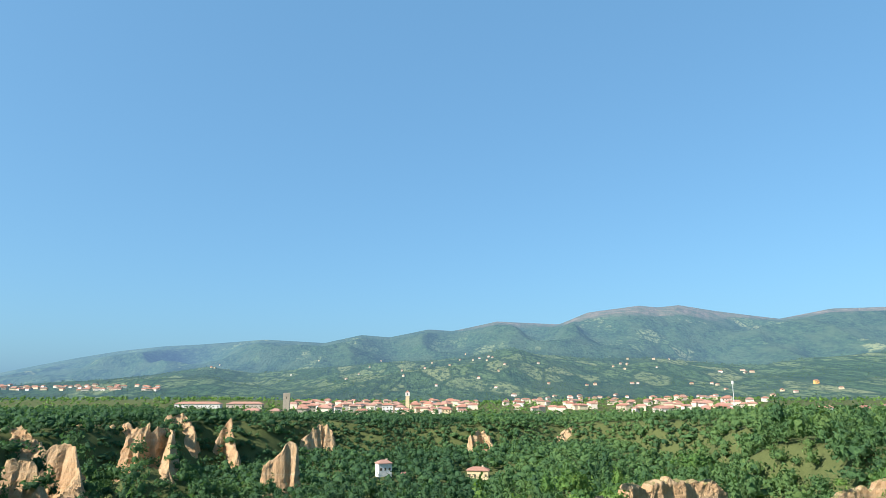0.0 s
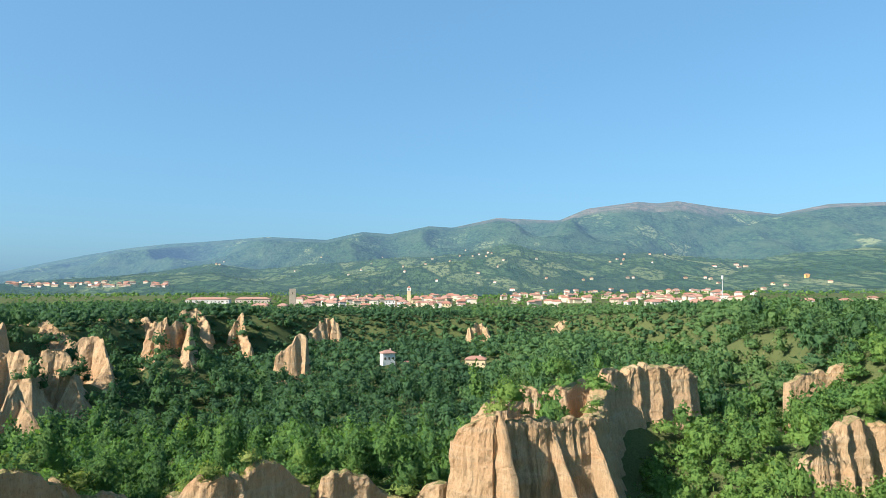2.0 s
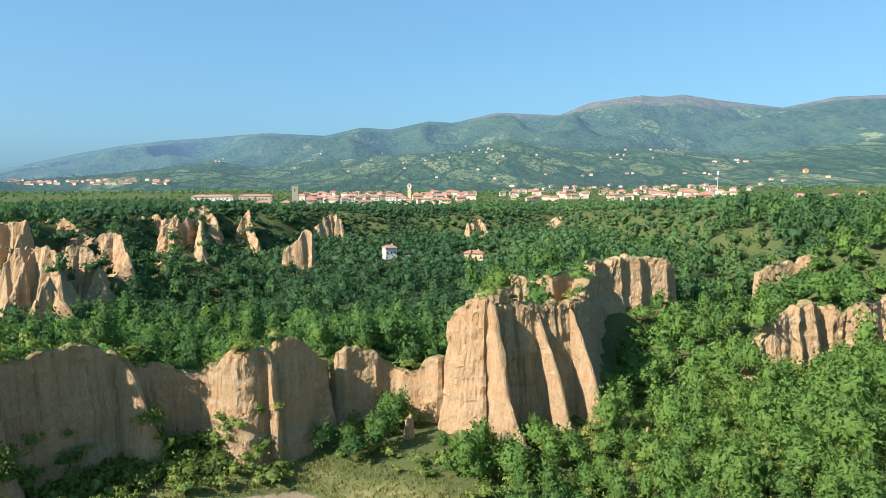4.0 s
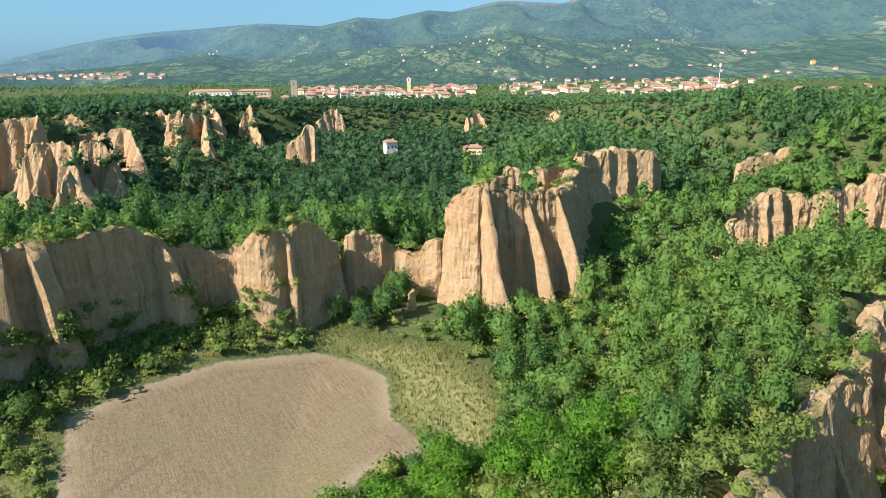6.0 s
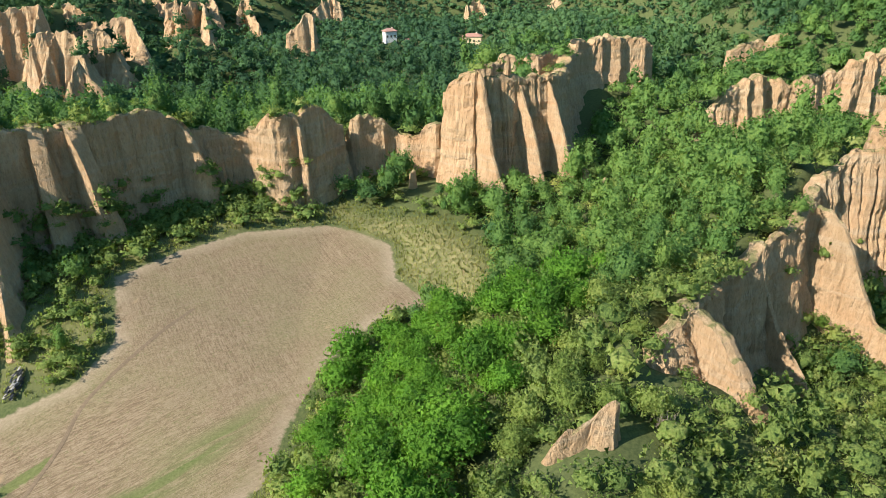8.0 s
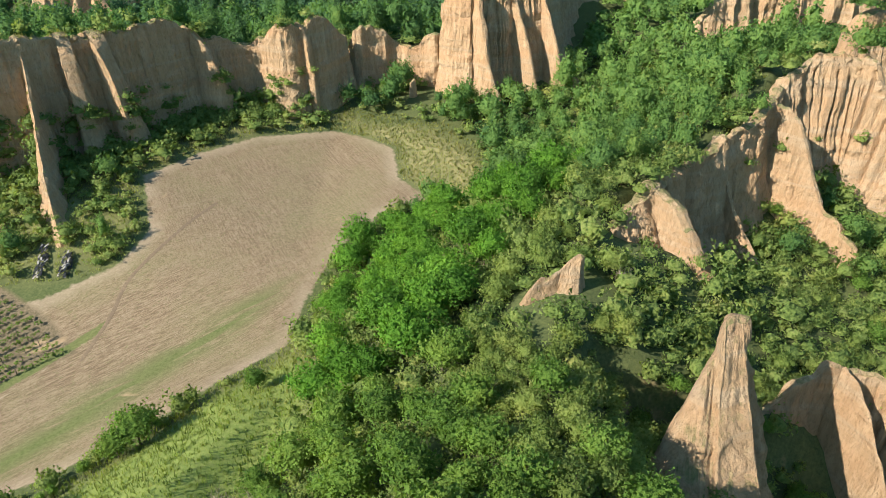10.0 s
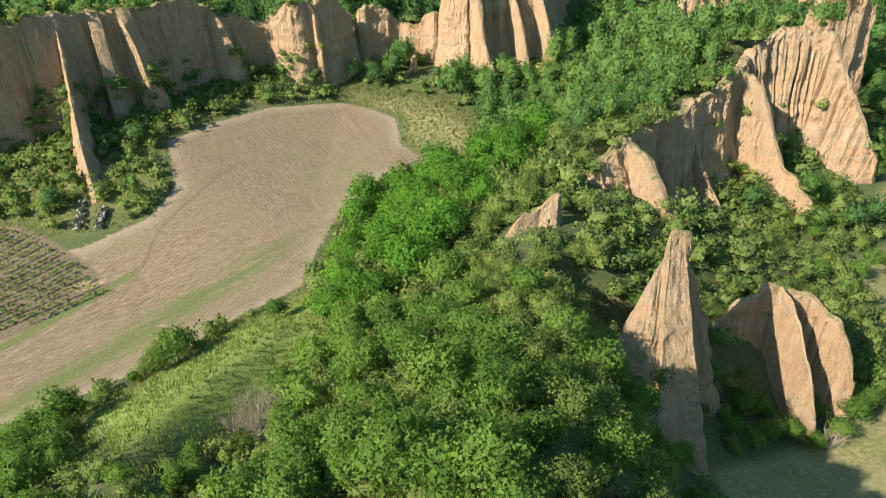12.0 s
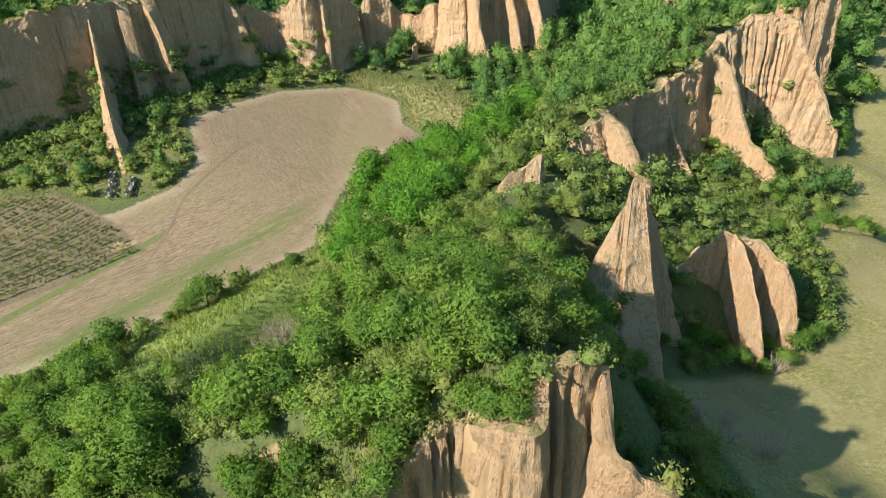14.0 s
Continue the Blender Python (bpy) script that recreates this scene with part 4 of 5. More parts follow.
def crown_shell(rng, height, radius, level, leaves, size, low=0.2, under=-0.5):
    """A lumpy inner body of foliage with small leaf sprays all over it: corners and soft normals."""
    tip = np.array([(1, 0, 0), (0, 1, 0), (-1, 0, 0), (0, -1, 0), (0, 0, 1), (0, 0, -1)], float)
    tri = tip[np.array([(0, 1, 4), (1, 2, 4), (2, 3, 4), (3, 0, 4), (1, 0, 5), (2, 1, 5), (3, 2, 5), (0, 3, 5)])]
    for _ in range(level):
        a, b, c = tri[:, 0], tri[:, 1], tri[:, 2]
        ab, bc, ca = a + b, b + c, c + a
        tri = np.concatenate([np.stack(t, 1) for t in ((a, ab, ca), (ab, b, bc), (ca, bc, c), (ab, bc, ca))])
        tri /= np.linalg.norm(tri, axis=2)[:, :, None]
    tri = tri[tri[:, :, 2].mean(1) > under]
    n = int(rng.integers(24, 40))
    bumps = rng.normal(size=(n, 3)) + [0, 0, 0.4]
    bumps /= np.linalg.norm(bumps, axis=1)[:, None]
    reach, lift = rng.uniform(0.20, 0.60, n), rng.uniform(0.08, 0.50, n)
    wild = rng.uniform(0, 50, 3)
    mid = np.array([0, 0, height * (low + (1 - low) * 0.45)])
    box = np.array([radius * rng.uniform(0.85, 1.15), radius * rng.uniform(0.85, 1.15), height * (1 - low) * 0.52])

    def skin(d):
        ang = np.arccos(np.clip(d @ bumps.T, -1, 1))
        q = d * 2.6 + wild
        ragged = 0.16 * vnoise(*q.T, seed=3) + 0.10 * vnoise(*(q * 2.3).T, seed=4)
        return 0.66 + (np.clip(1 - (ang / reach) ** 2, 0, 1) ** 0.8 * lift).max(1) + ragged

    d = tri.reshape(-1, 3)
    body = d * (skin(d) * (0.56 + 0.06 * level))[:, None] * box
    faces = body.reshape(-1, 3, 3)
    flat = np.cross(faces[:, 1] - faces[:, 0], faces[:, 2] - faces[:, 0])
    flat /= np.linalg.norm(flat, axis=1)[:, None] + 1e-9
    smooth = d + np.repeat(flat, 3, 0) * 0.35
    # sprays
    e = rng.normal(size=(leaves * 2, 3))
    e /= np.linalg.norm(e, axis=1)[:, None]
    e = e[e[:, 2] > under][:leaves]
    r = skin(e)
    slope = np.zeros_like(e)
    for axis_k in range(3):
        h = np.zeros(3)
        h[axis_k] = 0.12
        q = e + h
        slope[:, axis_k] = (skin(q / np.linalg.norm(q, axis=1)[:, None]) - r) / 0.12
    lump = e - 0.8 * (slope - (slope * e).sum(1)[:, None] * e)
    lump /= np.linalg.norm(lump, axis=1)[:, None]
    pos = e * (r * (0.74 + 0.46 * rng.uniform(size=len(e)) ** 1.2))[:, None] * box
    normal = lump + rng.normal(scale=0.6, size=e.shape)
    normal /= np.linalg.norm(normal, axis=1)[:, None]
    side = e * 0.5 + [0, 0, 0.35] + rng.normal(scale=0.6, size=e.shape)
    side -= normal * (side * normal).sum(1)[:, None] * 0.8
    side /= np.linalg.norm(side, axis=1)[:, None] + 1e-9
    other = np.cross(normal, side)
    k = size * rng.uniform(0.55, 1.45, len(e))[:, None]
    a, b = side * k * 0.66, other * k * 0.42
    spray = np.stack([pos - a, pos - b + a * 0.5, pos + a * 0.6 + b], 1).reshape(-1, 3)
    soft = lump * 0.62 + e * 0.30 + normal * 0.42 + [0, 0, 0.12]
    verts, norms = np.vstack([body, spray]) + mid, np.vstack([smooth, np.repeat(soft, 3, 0)])
    norms /= np.linalg.norm(norms, axis=1)[:, None]
    return np.concatenate([verts, norms], 1)


def crown_clumps(rng, height, radius, clumps, low=0.28):
    t = rng.uniform(0, 1, clumps) ** 0.75
    ang = rng.uniform(0, 2 * math.pi, clumps)
    env = np.sin(np.pi * (0.12 + 0.80 * t)) ** 0.7
    r = radius * env * np.sqrt(rng.uniform(0.12, 1, clumps)) * (1 + 0.22 * np.sin(ang * 2 + rng.uniform(0, 6)))
    z = height * (low + (1 - low) * t * 0.95)
    return np.stack([r * np.cos(ang), r * np.sin(ang), z], 1), radius * rng.uniform(0.20, 0.38, clumps)


def branch(bm, start, end, r0, r1, sides=6, bend=0.0, rng=None):
    start, end = Vector(start), Vector(end)
    rings = []
    for k in range(4):
        t = k / 3
        c = start.lerp(end, t)
        if rng is not None and 0 < k < 3:
            c += Vector(rng.normal(scale=bend, size=3))
        r = r0 + (r1 - r0) * t
        rings.append([bm.verts.new((c.x + r * math.cos(a * 2 * math.pi / sides), c.y + r * math.sin(a * 2 * math.pi / sides), c.z)) for a in range(sides)])
    for p, q in zip(rings, rings[1:]):
        for a in range(sides):
            bm.faces.new((p[a], p[(a + 1) % sides], q[(a + 1) % sides], q[a]))


def tree_model(seed, height, radius, clumps, leaves, size, material, low=0.28):
    """An Empty with a trunk and a crown, kept as the model of a kind."""
    rng = np.random.default_rng(seed)
    centres, radii = crown_clumps(rng, height, radius, clumps, low)
    crown = leaf_mesh("crown", crown_shell(rng, height, radius, 2, leaves, size, low), 3)
    bm = bmesh.new()
    fork = (0, 0, height * 0.42)
    branch(bm, (0, 0, -0.6), fork, 0.028 * height, 0.016 * height, 7, 0.05, rng)
    for c in centres[:6]:
        branch(bm, fork, c * [0.8, 0.8, 0.95], 0.013 * height, 0.004 * height, 4, 0.12, rng)
    trunk = bpy.data.meshes.new("trunk")
    bm.to_mesh(trunk)
    bm.free()
    trunk.materials.append(BARK)
    crown.materials.append(material)
    return trunk, crown


PLANTED = []


def plant(model, name, label, category, group, place, scale, turn):
    PLANTED.append(place[:2])
    thing = new(name)
    thing.empty_display_size = 0.3
    for nm, data in zip(("trunk", "crown"), model):
        p = new(nm, data)
        p.parent = thing
    thing.matrix_world = Matrix.LocRotScale(place, Euler((0, 0, turn)), scale)
    return tagged(thing, label, category, group)


def templates(seed, kinds, level, leaves, size, height=8.0, radius=3.4, low=0.15, under=-0.35):
    """Crowns to scatter: a ragged shell and some loose sprays round it."""
    out = []
    for k in range(kinds):
        rng = np.random.default_rng(seed + k)
        h, r = height * rng.uniform(0.85, 1.15), radius * rng.uniform(0.85, 1.2)
        out.append(crown_shell(rng, h, r, level, leaves, size, low, under))
    return out


def scatter(name, label, category, spots, shapes, material, seed, corners=3):
    """One object out of many plants; spots: x, y, z, scale, tone."""
    rng = np.random.default_rng(seed)
    clouds, tones = [], []
    for x, y, z, s, tone in spots:
        shape = shapes[rng.integers(len(shapes))]
        a = rng.uniform(0, 2 * math.pi)
        ca, sa = math.cos(a), math.sin(a)
        turn = np.array([[ca, sa, 0], [-sa, ca, 0], [0, 0, 1.0]])
        v = shape[:, :3] @ turn * [s, s, s * rng.uniform(0.8, 1.2)] + [x, y, z]
        clouds.append(np.concatenate([v, shape[:, 3:] @ turn], 1))
        tones.append(np.full(len(v), tone))
    cloud, tones = np.vstack(clouds), np.concatenate(tones)
    me = leaf_mesh(name, cloud, corners)
    attribute(me, "tone", tones)
    return tagged(part(name, me, material), label, category, kind="stuff")


OPEN = [FIELD, VINEYARD, MEADOW, GRASS_HILL, KNOLL]
HOUSE_SPOTS = [(36, 13, 5), (45, 19, 5), (33, 9, 3), (-6, 101, 4), (75, 84, 5), (-33, 390, 8), (-32, 379, 7), (-31, 370, 5), (20, 400, 15), (22, 386, 12), (36, 402, 11), (-19, -27, 4.6), (-69.7, 32.5, 4.4), (-65.4, 32, 4.0), (-67.0, 28.5, 4.0), (23.5, -27.5, 4.0), (30, -27, 4.5), (27, -22, 5.0), (31, -18.5, 4.0), (47, -13, 4.5), (-4, 102, 6), (19, -3.5, 3.6), (14, -6, 3.0), (-3, -62.5, 2.0)]


def spots_on(x0, x1, y0, y1, gap, seed, keep=lambda x, y: True, steep=0.72, margin=1.5, clear=2.0, field_margin=1.5):
    """Uneven places on ground that is not too steep."""
    rng = np.random.default_rng(seed)
    X, Y = np.meshgrid(np.arange(x0, x1, gap), np.arange(y0, y1, gap))
    X = (X + rng.uniform(-0.48, 0.48, X.shape) * gap).ravel()
    Y = (Y + rng.uniform(-0.48, 0.48, Y.shape) * gap).ravel()
    ok = np.abs(X) < 0.74 * (Y + 112) + 28
    for p in OPEN:
        ok &= signed(p, X, Y) < -(field_margin if p is FIELD else margin)
    for hx, hy, r in HOUSE_SPOTS:
        ok &= np.hypot(X - hx, Y - hy) > r
    X, Y = X[ok], Y[ok]
    ok = np.ones(X.shape, bool)
    for spine, reach_r, reach_l in FACES:
        box = (np.abs(X - spine[0][0]) < 120) & (np.abs(Y - spine[0][1]) < 120)
        if box.any():
            d, high, side = along(spine, X[box], Y[box])
            ok[box] &= ~((d < np.where(side > 0, reach_r + clear, np.minimum(reach_l + clear, reach_l))) & (d > 1.2))
    out = []
    for x, y in zip(X[ok], Y[ok]):
        if keep(x, y):
            hit, normal = stand(x, y)
            if hit is not None and normal.z > steep:
                out.append((x, y, hit.z))
    return out


def build_woods():
    rng = np.random.default_rng(5)
    near_models = [("oak_tree", "green bushy oak on the valley slope", LEAF, [tree_model(100 + k, 7.5, 3.0, 30, 1450, 0.36, LEAF) for k in range(4)]),
                   ("robinia_tree", "bright green robinia beside the ploughed field", LEAF_BRIGHT, [tree_model(120 + k, 7.5, 2.9, 30, 1450, 0.36, LEAF_BRIGHT) for k in range(3)]),
                   ("scrub_tree", "dull green scrubby tree on the dry ridge", LEAF_DULL, [tree_model(140 + k, 5.5, 2.5, 30, 1250, 0.31, LEAF_DULL, 0.10) for k in range(3)])]
    close = templates(200, 7, 2, 440, 0.55) + templates(220, 3, 2, 400, 0.52, 10.5, 2.7, 0.1)
    inner = templates(230, 6, 2, 190, 0.80, under=-0.15) + templates(236, 2, 2, 170, 0.78, 10.5, 2.7, 0.1, -0.15)
    mid = templates(240, 7, 1, 100, 0.95, 7.4, 4.2) + templates(260, 3, 1, 95, 1.15, 10.5, 2.7, 0.1)
    back = templates(280, 6, 1, 15, 1.5, 7.2, 4.5)
    fine = templates(320, 6, 1, 105, 0.35, 2.6, 1.7, 0.0, 0.0)
    bush = templates(300, 5, 1, 56, 0.46, 2.6, 1.7, 0.0, 0.0)
    far = templates(400, 5, 1, 8, 2.2, 8.0, 3.6, 0.1)
    near = spots_on(-120, 110, -75, 60, 4.6, 7, steep=0.70, field_margin=3.4, keep=lambda x, y: signed(SCRUB_STRIP, x, y) < 0 or rng.uniform() < 0.06)

    def bright(x, y):
        return -30 < x < 3 + 0.45 * (y + 12) and -12 < y < 50

    near.sort(key=lambda p: (not bright(p[0], p[1]), p[1]))
    count, woods = 0, []
    for x, y, z in near:
        dull = (x + 0.1 * y > 4 and y < 25 and not bright(x, y)) or rng.uniform() < 0.15
        if (y > 48 and not bright(x, y)) or count >= 370 or x < -75:
            woods.append((x, y, z, rng.uniform(0.5, 0.85), rng.uniform(0.35, 0.95)))
            continue
        k = 1 if bright(x, y) else 2 if dull else 0
        name, label, _, models = near_models[k]
        s = rng.uniform(0.55, 1.05) * (1.1 if bright(x, y) else 0.36 if x < -18 and y < 8 and signed(FIELD, x, y) > -9 else 0.5 if -34 < x < -15 and -49 < y < -22 else 0.74 if 6 < x < 22 and -46 < y < -22 else 0.58 if x > 24 and y > -14 else 0.9)
        plant(models[rng.integers(len(models))], name, label, "tree", "trees on the ridge", (x, y, z - 0.3), (s, s, s * rng.uniform(0.8, 1.1)), rng.uniform(0, 6.28))
        count += 1

    def tone(x, y, base):
        t = base + 0.30 * vnoise(x / 35, y / 35, seed=8) + rng.normal(0, 0.19)
        t -= 0.24 * float(x < 12 and y > 92)
        t += 0.22 * float(x > 110 and y > 200) + 0.14 * float(x > 25 and y > 35) + 0.30 * float(np.exp(-((x - 56) / 22) ** 2 - ((y - 112) / 45) ** 2))
        return float(np.clip(t, 0, 1))

    for x, y, s, k in ((4.6, -63.2, 0.42, 0), (6.2, -64.5, 0.50, 0), (7.9, -65.3, 0.40, 0), (8.2, -63.6, 0.5, 0), (6.4, -60.8, 0.6, 0), (9.5, -59, 0.6, 2), (11.5, -60, 0.5, 2), (13, -57.5, 0.55, 2), (1.5, -58, 0.6, 2), (-37, -8, 0.85, 0), (-39, -10, 0.6, 0), (-24, 1, 0.5, 0), (-58, -24, 0.6, 0), (-51, -18, 0.45, 0), (-66, -30, 0.7, 0)):
        name, label, _, models = near_models[k]
        plant(models[rng.integers(len(models))], name, "dense round bush beside the field" if x < -20 else label, "tree", "trees on the ridge", (x, y, stand(x, y)[0].z - 0.8 * s), (s * 1.15, s * 1.15, s), rng.uniform(0, 6.28))

    for x, y, q in ((41.5, -19, 0.6), (44, -22.5, 0.5), (47, -21.8, 0.5), (49.6, -23.2, 0.4), (53.5, -21.8, 0.5), (57, -18.5, 0.62), (60.5, -16, 0.55), (63.5, -11, 0.5), (66, 4, 0.5), (69, 7, 0.55), (73, 10, 0.6), (77, 11, 0.5), (81, 11, 0.6),
                    (85, 12.5, 0.5), (92, 44, 0.7), (95, 49, 0.8), (112, 72, 1.1), (100, 58, 0.6)):
        name, label, _, models = near_models[0]
        plant(models[rng.integers(len(models))], name, "green bush at the edge of the meadow", "tree", "bushes of the meadow", (x, y, stand(x, y)[0].z - 0.9 * q), (q * 1.15, q * 1.15, q), rng.uniform(0, 6.28))
    for x, y, z in spots_on(-36, 7, -82, -46, 3.0, 41, steep=0.04, clear=-20):
        if any(math.hypot(x - px, y - py) < 2.3 for px, py, _ in near) or y < -67.5 and x > -6 or x > 1 and y < -62:
            continue
        name, label, _, models = near_models[0 if rng.uniform() < 0.7 else 2]
        q = rng.uniform(0.5, 0.9)
        plant(models[rng.integers(len(models))], name, label, "tree", "trees on the ridge", (x, y, z - 0.5), (q * 1.1, q * 1.1, q), rng.uniform(0, 6.28))
    # close the gaps of the near woods
    for x0, x1, y0, y1, gap, low, high, kinds in ((-22, -6.5, -70, -52, 2.6, 0.5, 0.85, (0, 0, 2)), (3, 22, -58, -12, 2.8, 0.42, 0.7, (2, 2, 0)), (-70, -38, -50, -24, 3.4, 0.6, 0.95, (0, 0, 2)), (60, 82, -6, 40, 3.6, 0.4, 0.6, (0, 2)), (22, 62, -44, -12, 3.0, 0.32, 0.55, (0, 0, 2))):
        for x, y, z in spots_on(x0, x1, y0, y1, gap, 44, steep=0.15, clear=-20):
            ground_z = float(land(x, y))
            if abs(z - ground_z) > 0.8 or signed(FIELD, x, y) > -6 or min(math.hypot(x - px, y - py) for px, py in PLANTED) < 0.8 * gap:
                continue
            k = kinds[rng.integers(len(kinds))]
            name, label, _, models = near_models[k]
            q = rng.uniform(low, high)
            plant(models[rng.integers(len(models))], name, label, "tree", "trees on the ridge", (x, y, z - 0.6 * q), (q * 1.15, q * 1.15, q), rng.uniform(0, 6.28))
    woods += [(x, y, z, 0.45 + 0.8 * rng.uniform() ** 1.3, tone(x, y, 0.46)) for x, y, z in spots_on(-330, 330, 60, 118, 5.2, 8, steep=0.5, keep=lambda x, y: signed(SCRUB_STRIP, x, y) < 0)]
    between = [(x, y, z, 0.45 + 0.85 * rng.uniform() ** 1.3, tone(x, y, 0.44)) for x, y, z in spots_on(-330, 330, 118, 195, 5.3, 18, steep=0.32)]
    middle = [(x, y, z, 0.5 + 0.9 * rng.uniform() ** 1.3, tone(x, y, 0.40)) for x, y, z in spots_on(-330, 330, 195, 330, 5.8, 12, steep=0.2, clear=1.0)]
    remote = [(x, y, z, rng.uniform(0.65, 1.2) * (0.7 if y > 465 else 1.0), tone(x, y, 0.36)) for x, y, z in spots_on(-330, 330, 460, 640, 8.0, 35, steep=0.3) + spots_on(-330, 330, 330, 560, 7.0, 9, steep=0.15, clear=0.5) + spots_on(-400, 420, 560, 690, 9.0, 29)]
    remote += [(x, y, z, rng.uniform(0.6, 1.1), tone(x, y, 0.34)) for x, y, z in spots_on(-330, 330, 300, 600, 6.5, 33, steep=0.02, clear=-3.0) if stand(x, y)[1].z < 0.6]
    middle += [(x, y, z, rng.uniform(0.45, 0.8), tone(x, y, 0.40)) for x, y, z in spots_on(-330, 330, 195, 300, 6.0, 34, steep=0.02, clear=-1.0) if 0.2 < stand(x, y)[1].z < 0.45]
    remote += [(x, y, z - 1.0, rng.uniform(0.45, 0.85), tone(x, y, 0.30)) for x, y, z in spots_on(-300, 60, 340, 540, 6.2, 36, steep=0.0, clear=-9.0) if abs(z - float(land(x, y))) < 5.0]
    remote += [(x, y, z - 0.5, rng.uniform(0.5, 0.9), tone(x, y, 0.34)) for x, y, z in spots_on(-60, 330, 330, 620, 6.4, 37, steep=0.0, clear=-9.0) if abs(z - float(land(x, y))) < 5.0 and vnoise(x / 40, y / 40, seed=61) > -0.4]
    for _ in range(110):
        x, y = rng.uniform(112, 172), rng.uniform(152, 205)
        hit, _n = stand(x, y)
        if abs(hit.z - float(land(x, y))) < 0.6:
            between.append((x, y, hit.z, rng.uniform(0.5, 1.0), tone(x, y, 0.5)))
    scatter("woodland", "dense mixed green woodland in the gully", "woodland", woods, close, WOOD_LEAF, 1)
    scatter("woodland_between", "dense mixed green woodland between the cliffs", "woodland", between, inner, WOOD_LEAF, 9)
    scatter("woodland_beyond", "dense mixed green woodland filling the gorge", "woodland", middle, mid, HAZED_VALLEY_LEAF, 6)
    scatter("woodland_far", "dark green woodland below the plateau edge", "woodland", remote, back, HAZED_VALLEY_LEAF, 7)
    shrubs = [(x, y, z - 0.2, rng.uniform(0.45, 1.25), rng.uniform()) for x, y, z in spots_on(-130, 130, -78, 125, 3.0, 10, steep=0.58, clear=-2.0)]
    shrubs += [(x, y, z - 0.2, rng.uniform(1.0, 1.8), rng.uniform(0, 0.7)) for x, y, z in spots_on(-110, 100, -66, 125, 5.0, 13, steep=0.6, clear=-1.5)]
    shrubs += [(x, y, z - 0.3, rng.uniform(0.5, 1.2), rng.uniform(0, 0.8)) for x, y, z in spots_on(-22, 80, -66, 60, 4.2, 14, steep=0.10, clear=-20) if z < 24 or x < 6]
    shrubs += [(x, y, z - 0.2, rng.uniform(0.5, 1.35), rng.uniform(0.2, 0.9)) for x, y, z in spots_on(-112, -20, 28, 100, 4.0, 19, steep=0.5, clear=-2.5, keep=lambda x, y: signed(SCRUB_STRIP, x, y) > 0)]
    # bushes on the shaded talus of the long wall
    foot = curve_points([(-112, 38, 0), (-97, 51, 0), (-82, 63, 0), (-70, 73, 0), (-62, 83, 0), (-54, 90, 0), (-44, 95.5, 0), (-36, 97, 0)], 0.8)
    for x, y, _ in foot:
        for _ in range(5):
            o = 1.6 + 7.4 * rng.uniform() ** 0.9
            px, py = x + 0.64 * o + rng.normal(0, 0.6), y - 0.77 * o + rng.normal(0, 0.6)
            hit, _n = stand(px, py)
            if hit.z < 27:
                shrubs.append((px, py, hit.z - 0.3, rng.uniform(0.6, 1.5), rng.uniform(0, 0.5)))
    shrubs = [(x, y, z, min(q, 0.85) if y < -15 else q, t) for x, y, z, q, t in shrubs]
    scatter("undergrowth", "low green and straw-coloured scrub between trees", "shrubs", [p for p in shrubs if p[1] < 40], fine, SCRUB, 2)
    scatter("undergrowth_beyond", "low green scrub at the foot of the cliffs", "shrubs", [p for p in shrubs if p[1] >= 40], bush, SCRUB, 8)
    plateau = [(x, y, z, rng.uniform(0.3, 0.8), rng.uniform()) for x, y, z in spots_on(-900, 900, 560, 1150, 14.0, 11, keep=lambda x, y: vnoise(x / 60, y / 60, seed=14) > -0.25)]
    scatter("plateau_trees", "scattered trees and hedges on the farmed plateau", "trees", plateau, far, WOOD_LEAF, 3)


build_woods()

# ---- hills and mountains ----
FRONT = [(-50, 0.0), (-32.9, 0.0066), (-27.7, 0.0213), (-23.1, 0.0364), (-19.0, 0.0552), (-15.5, 0.042), (-10.6, 0.0494), (-4.0, 0.0665), (0.8, 0.0766), (4.6, 0.0847),
         (9.3, 0.0806), (12.5, 0.0724), (17.0, 0.0638), (21.2, 0.0499), (25.2, 0.0395), (29.0, 0.0489), (33.2, 0.06), (50, 0.06)]
SKYLINE = [(-50, 0.0), (-35, 0.015), (-33.0, 0.0229), (-31.0, 0.0318), (-28.2, 0.0435), (-25.4, 0.0535), (-22.4, 0.0609), (-19.9, 0.0643), (-14.7, 0.0733), (-9.9, 0.0698), (-6.9, 0.0819), (-4.5, 0.0789),
           (-1.2, 0.0908), (0.8, 0.0883), (4.6, 0.1022), (9.8, 0.0969), (12.2, 0.1134), (16.3, 0.1211), (17.8, 0.1177), (19.4, 0.1198), (22.3, 0.1089), (26.6, 0.0954), (30.1, 0.1055), (33.5, 0.1038), (50, 0.09)]



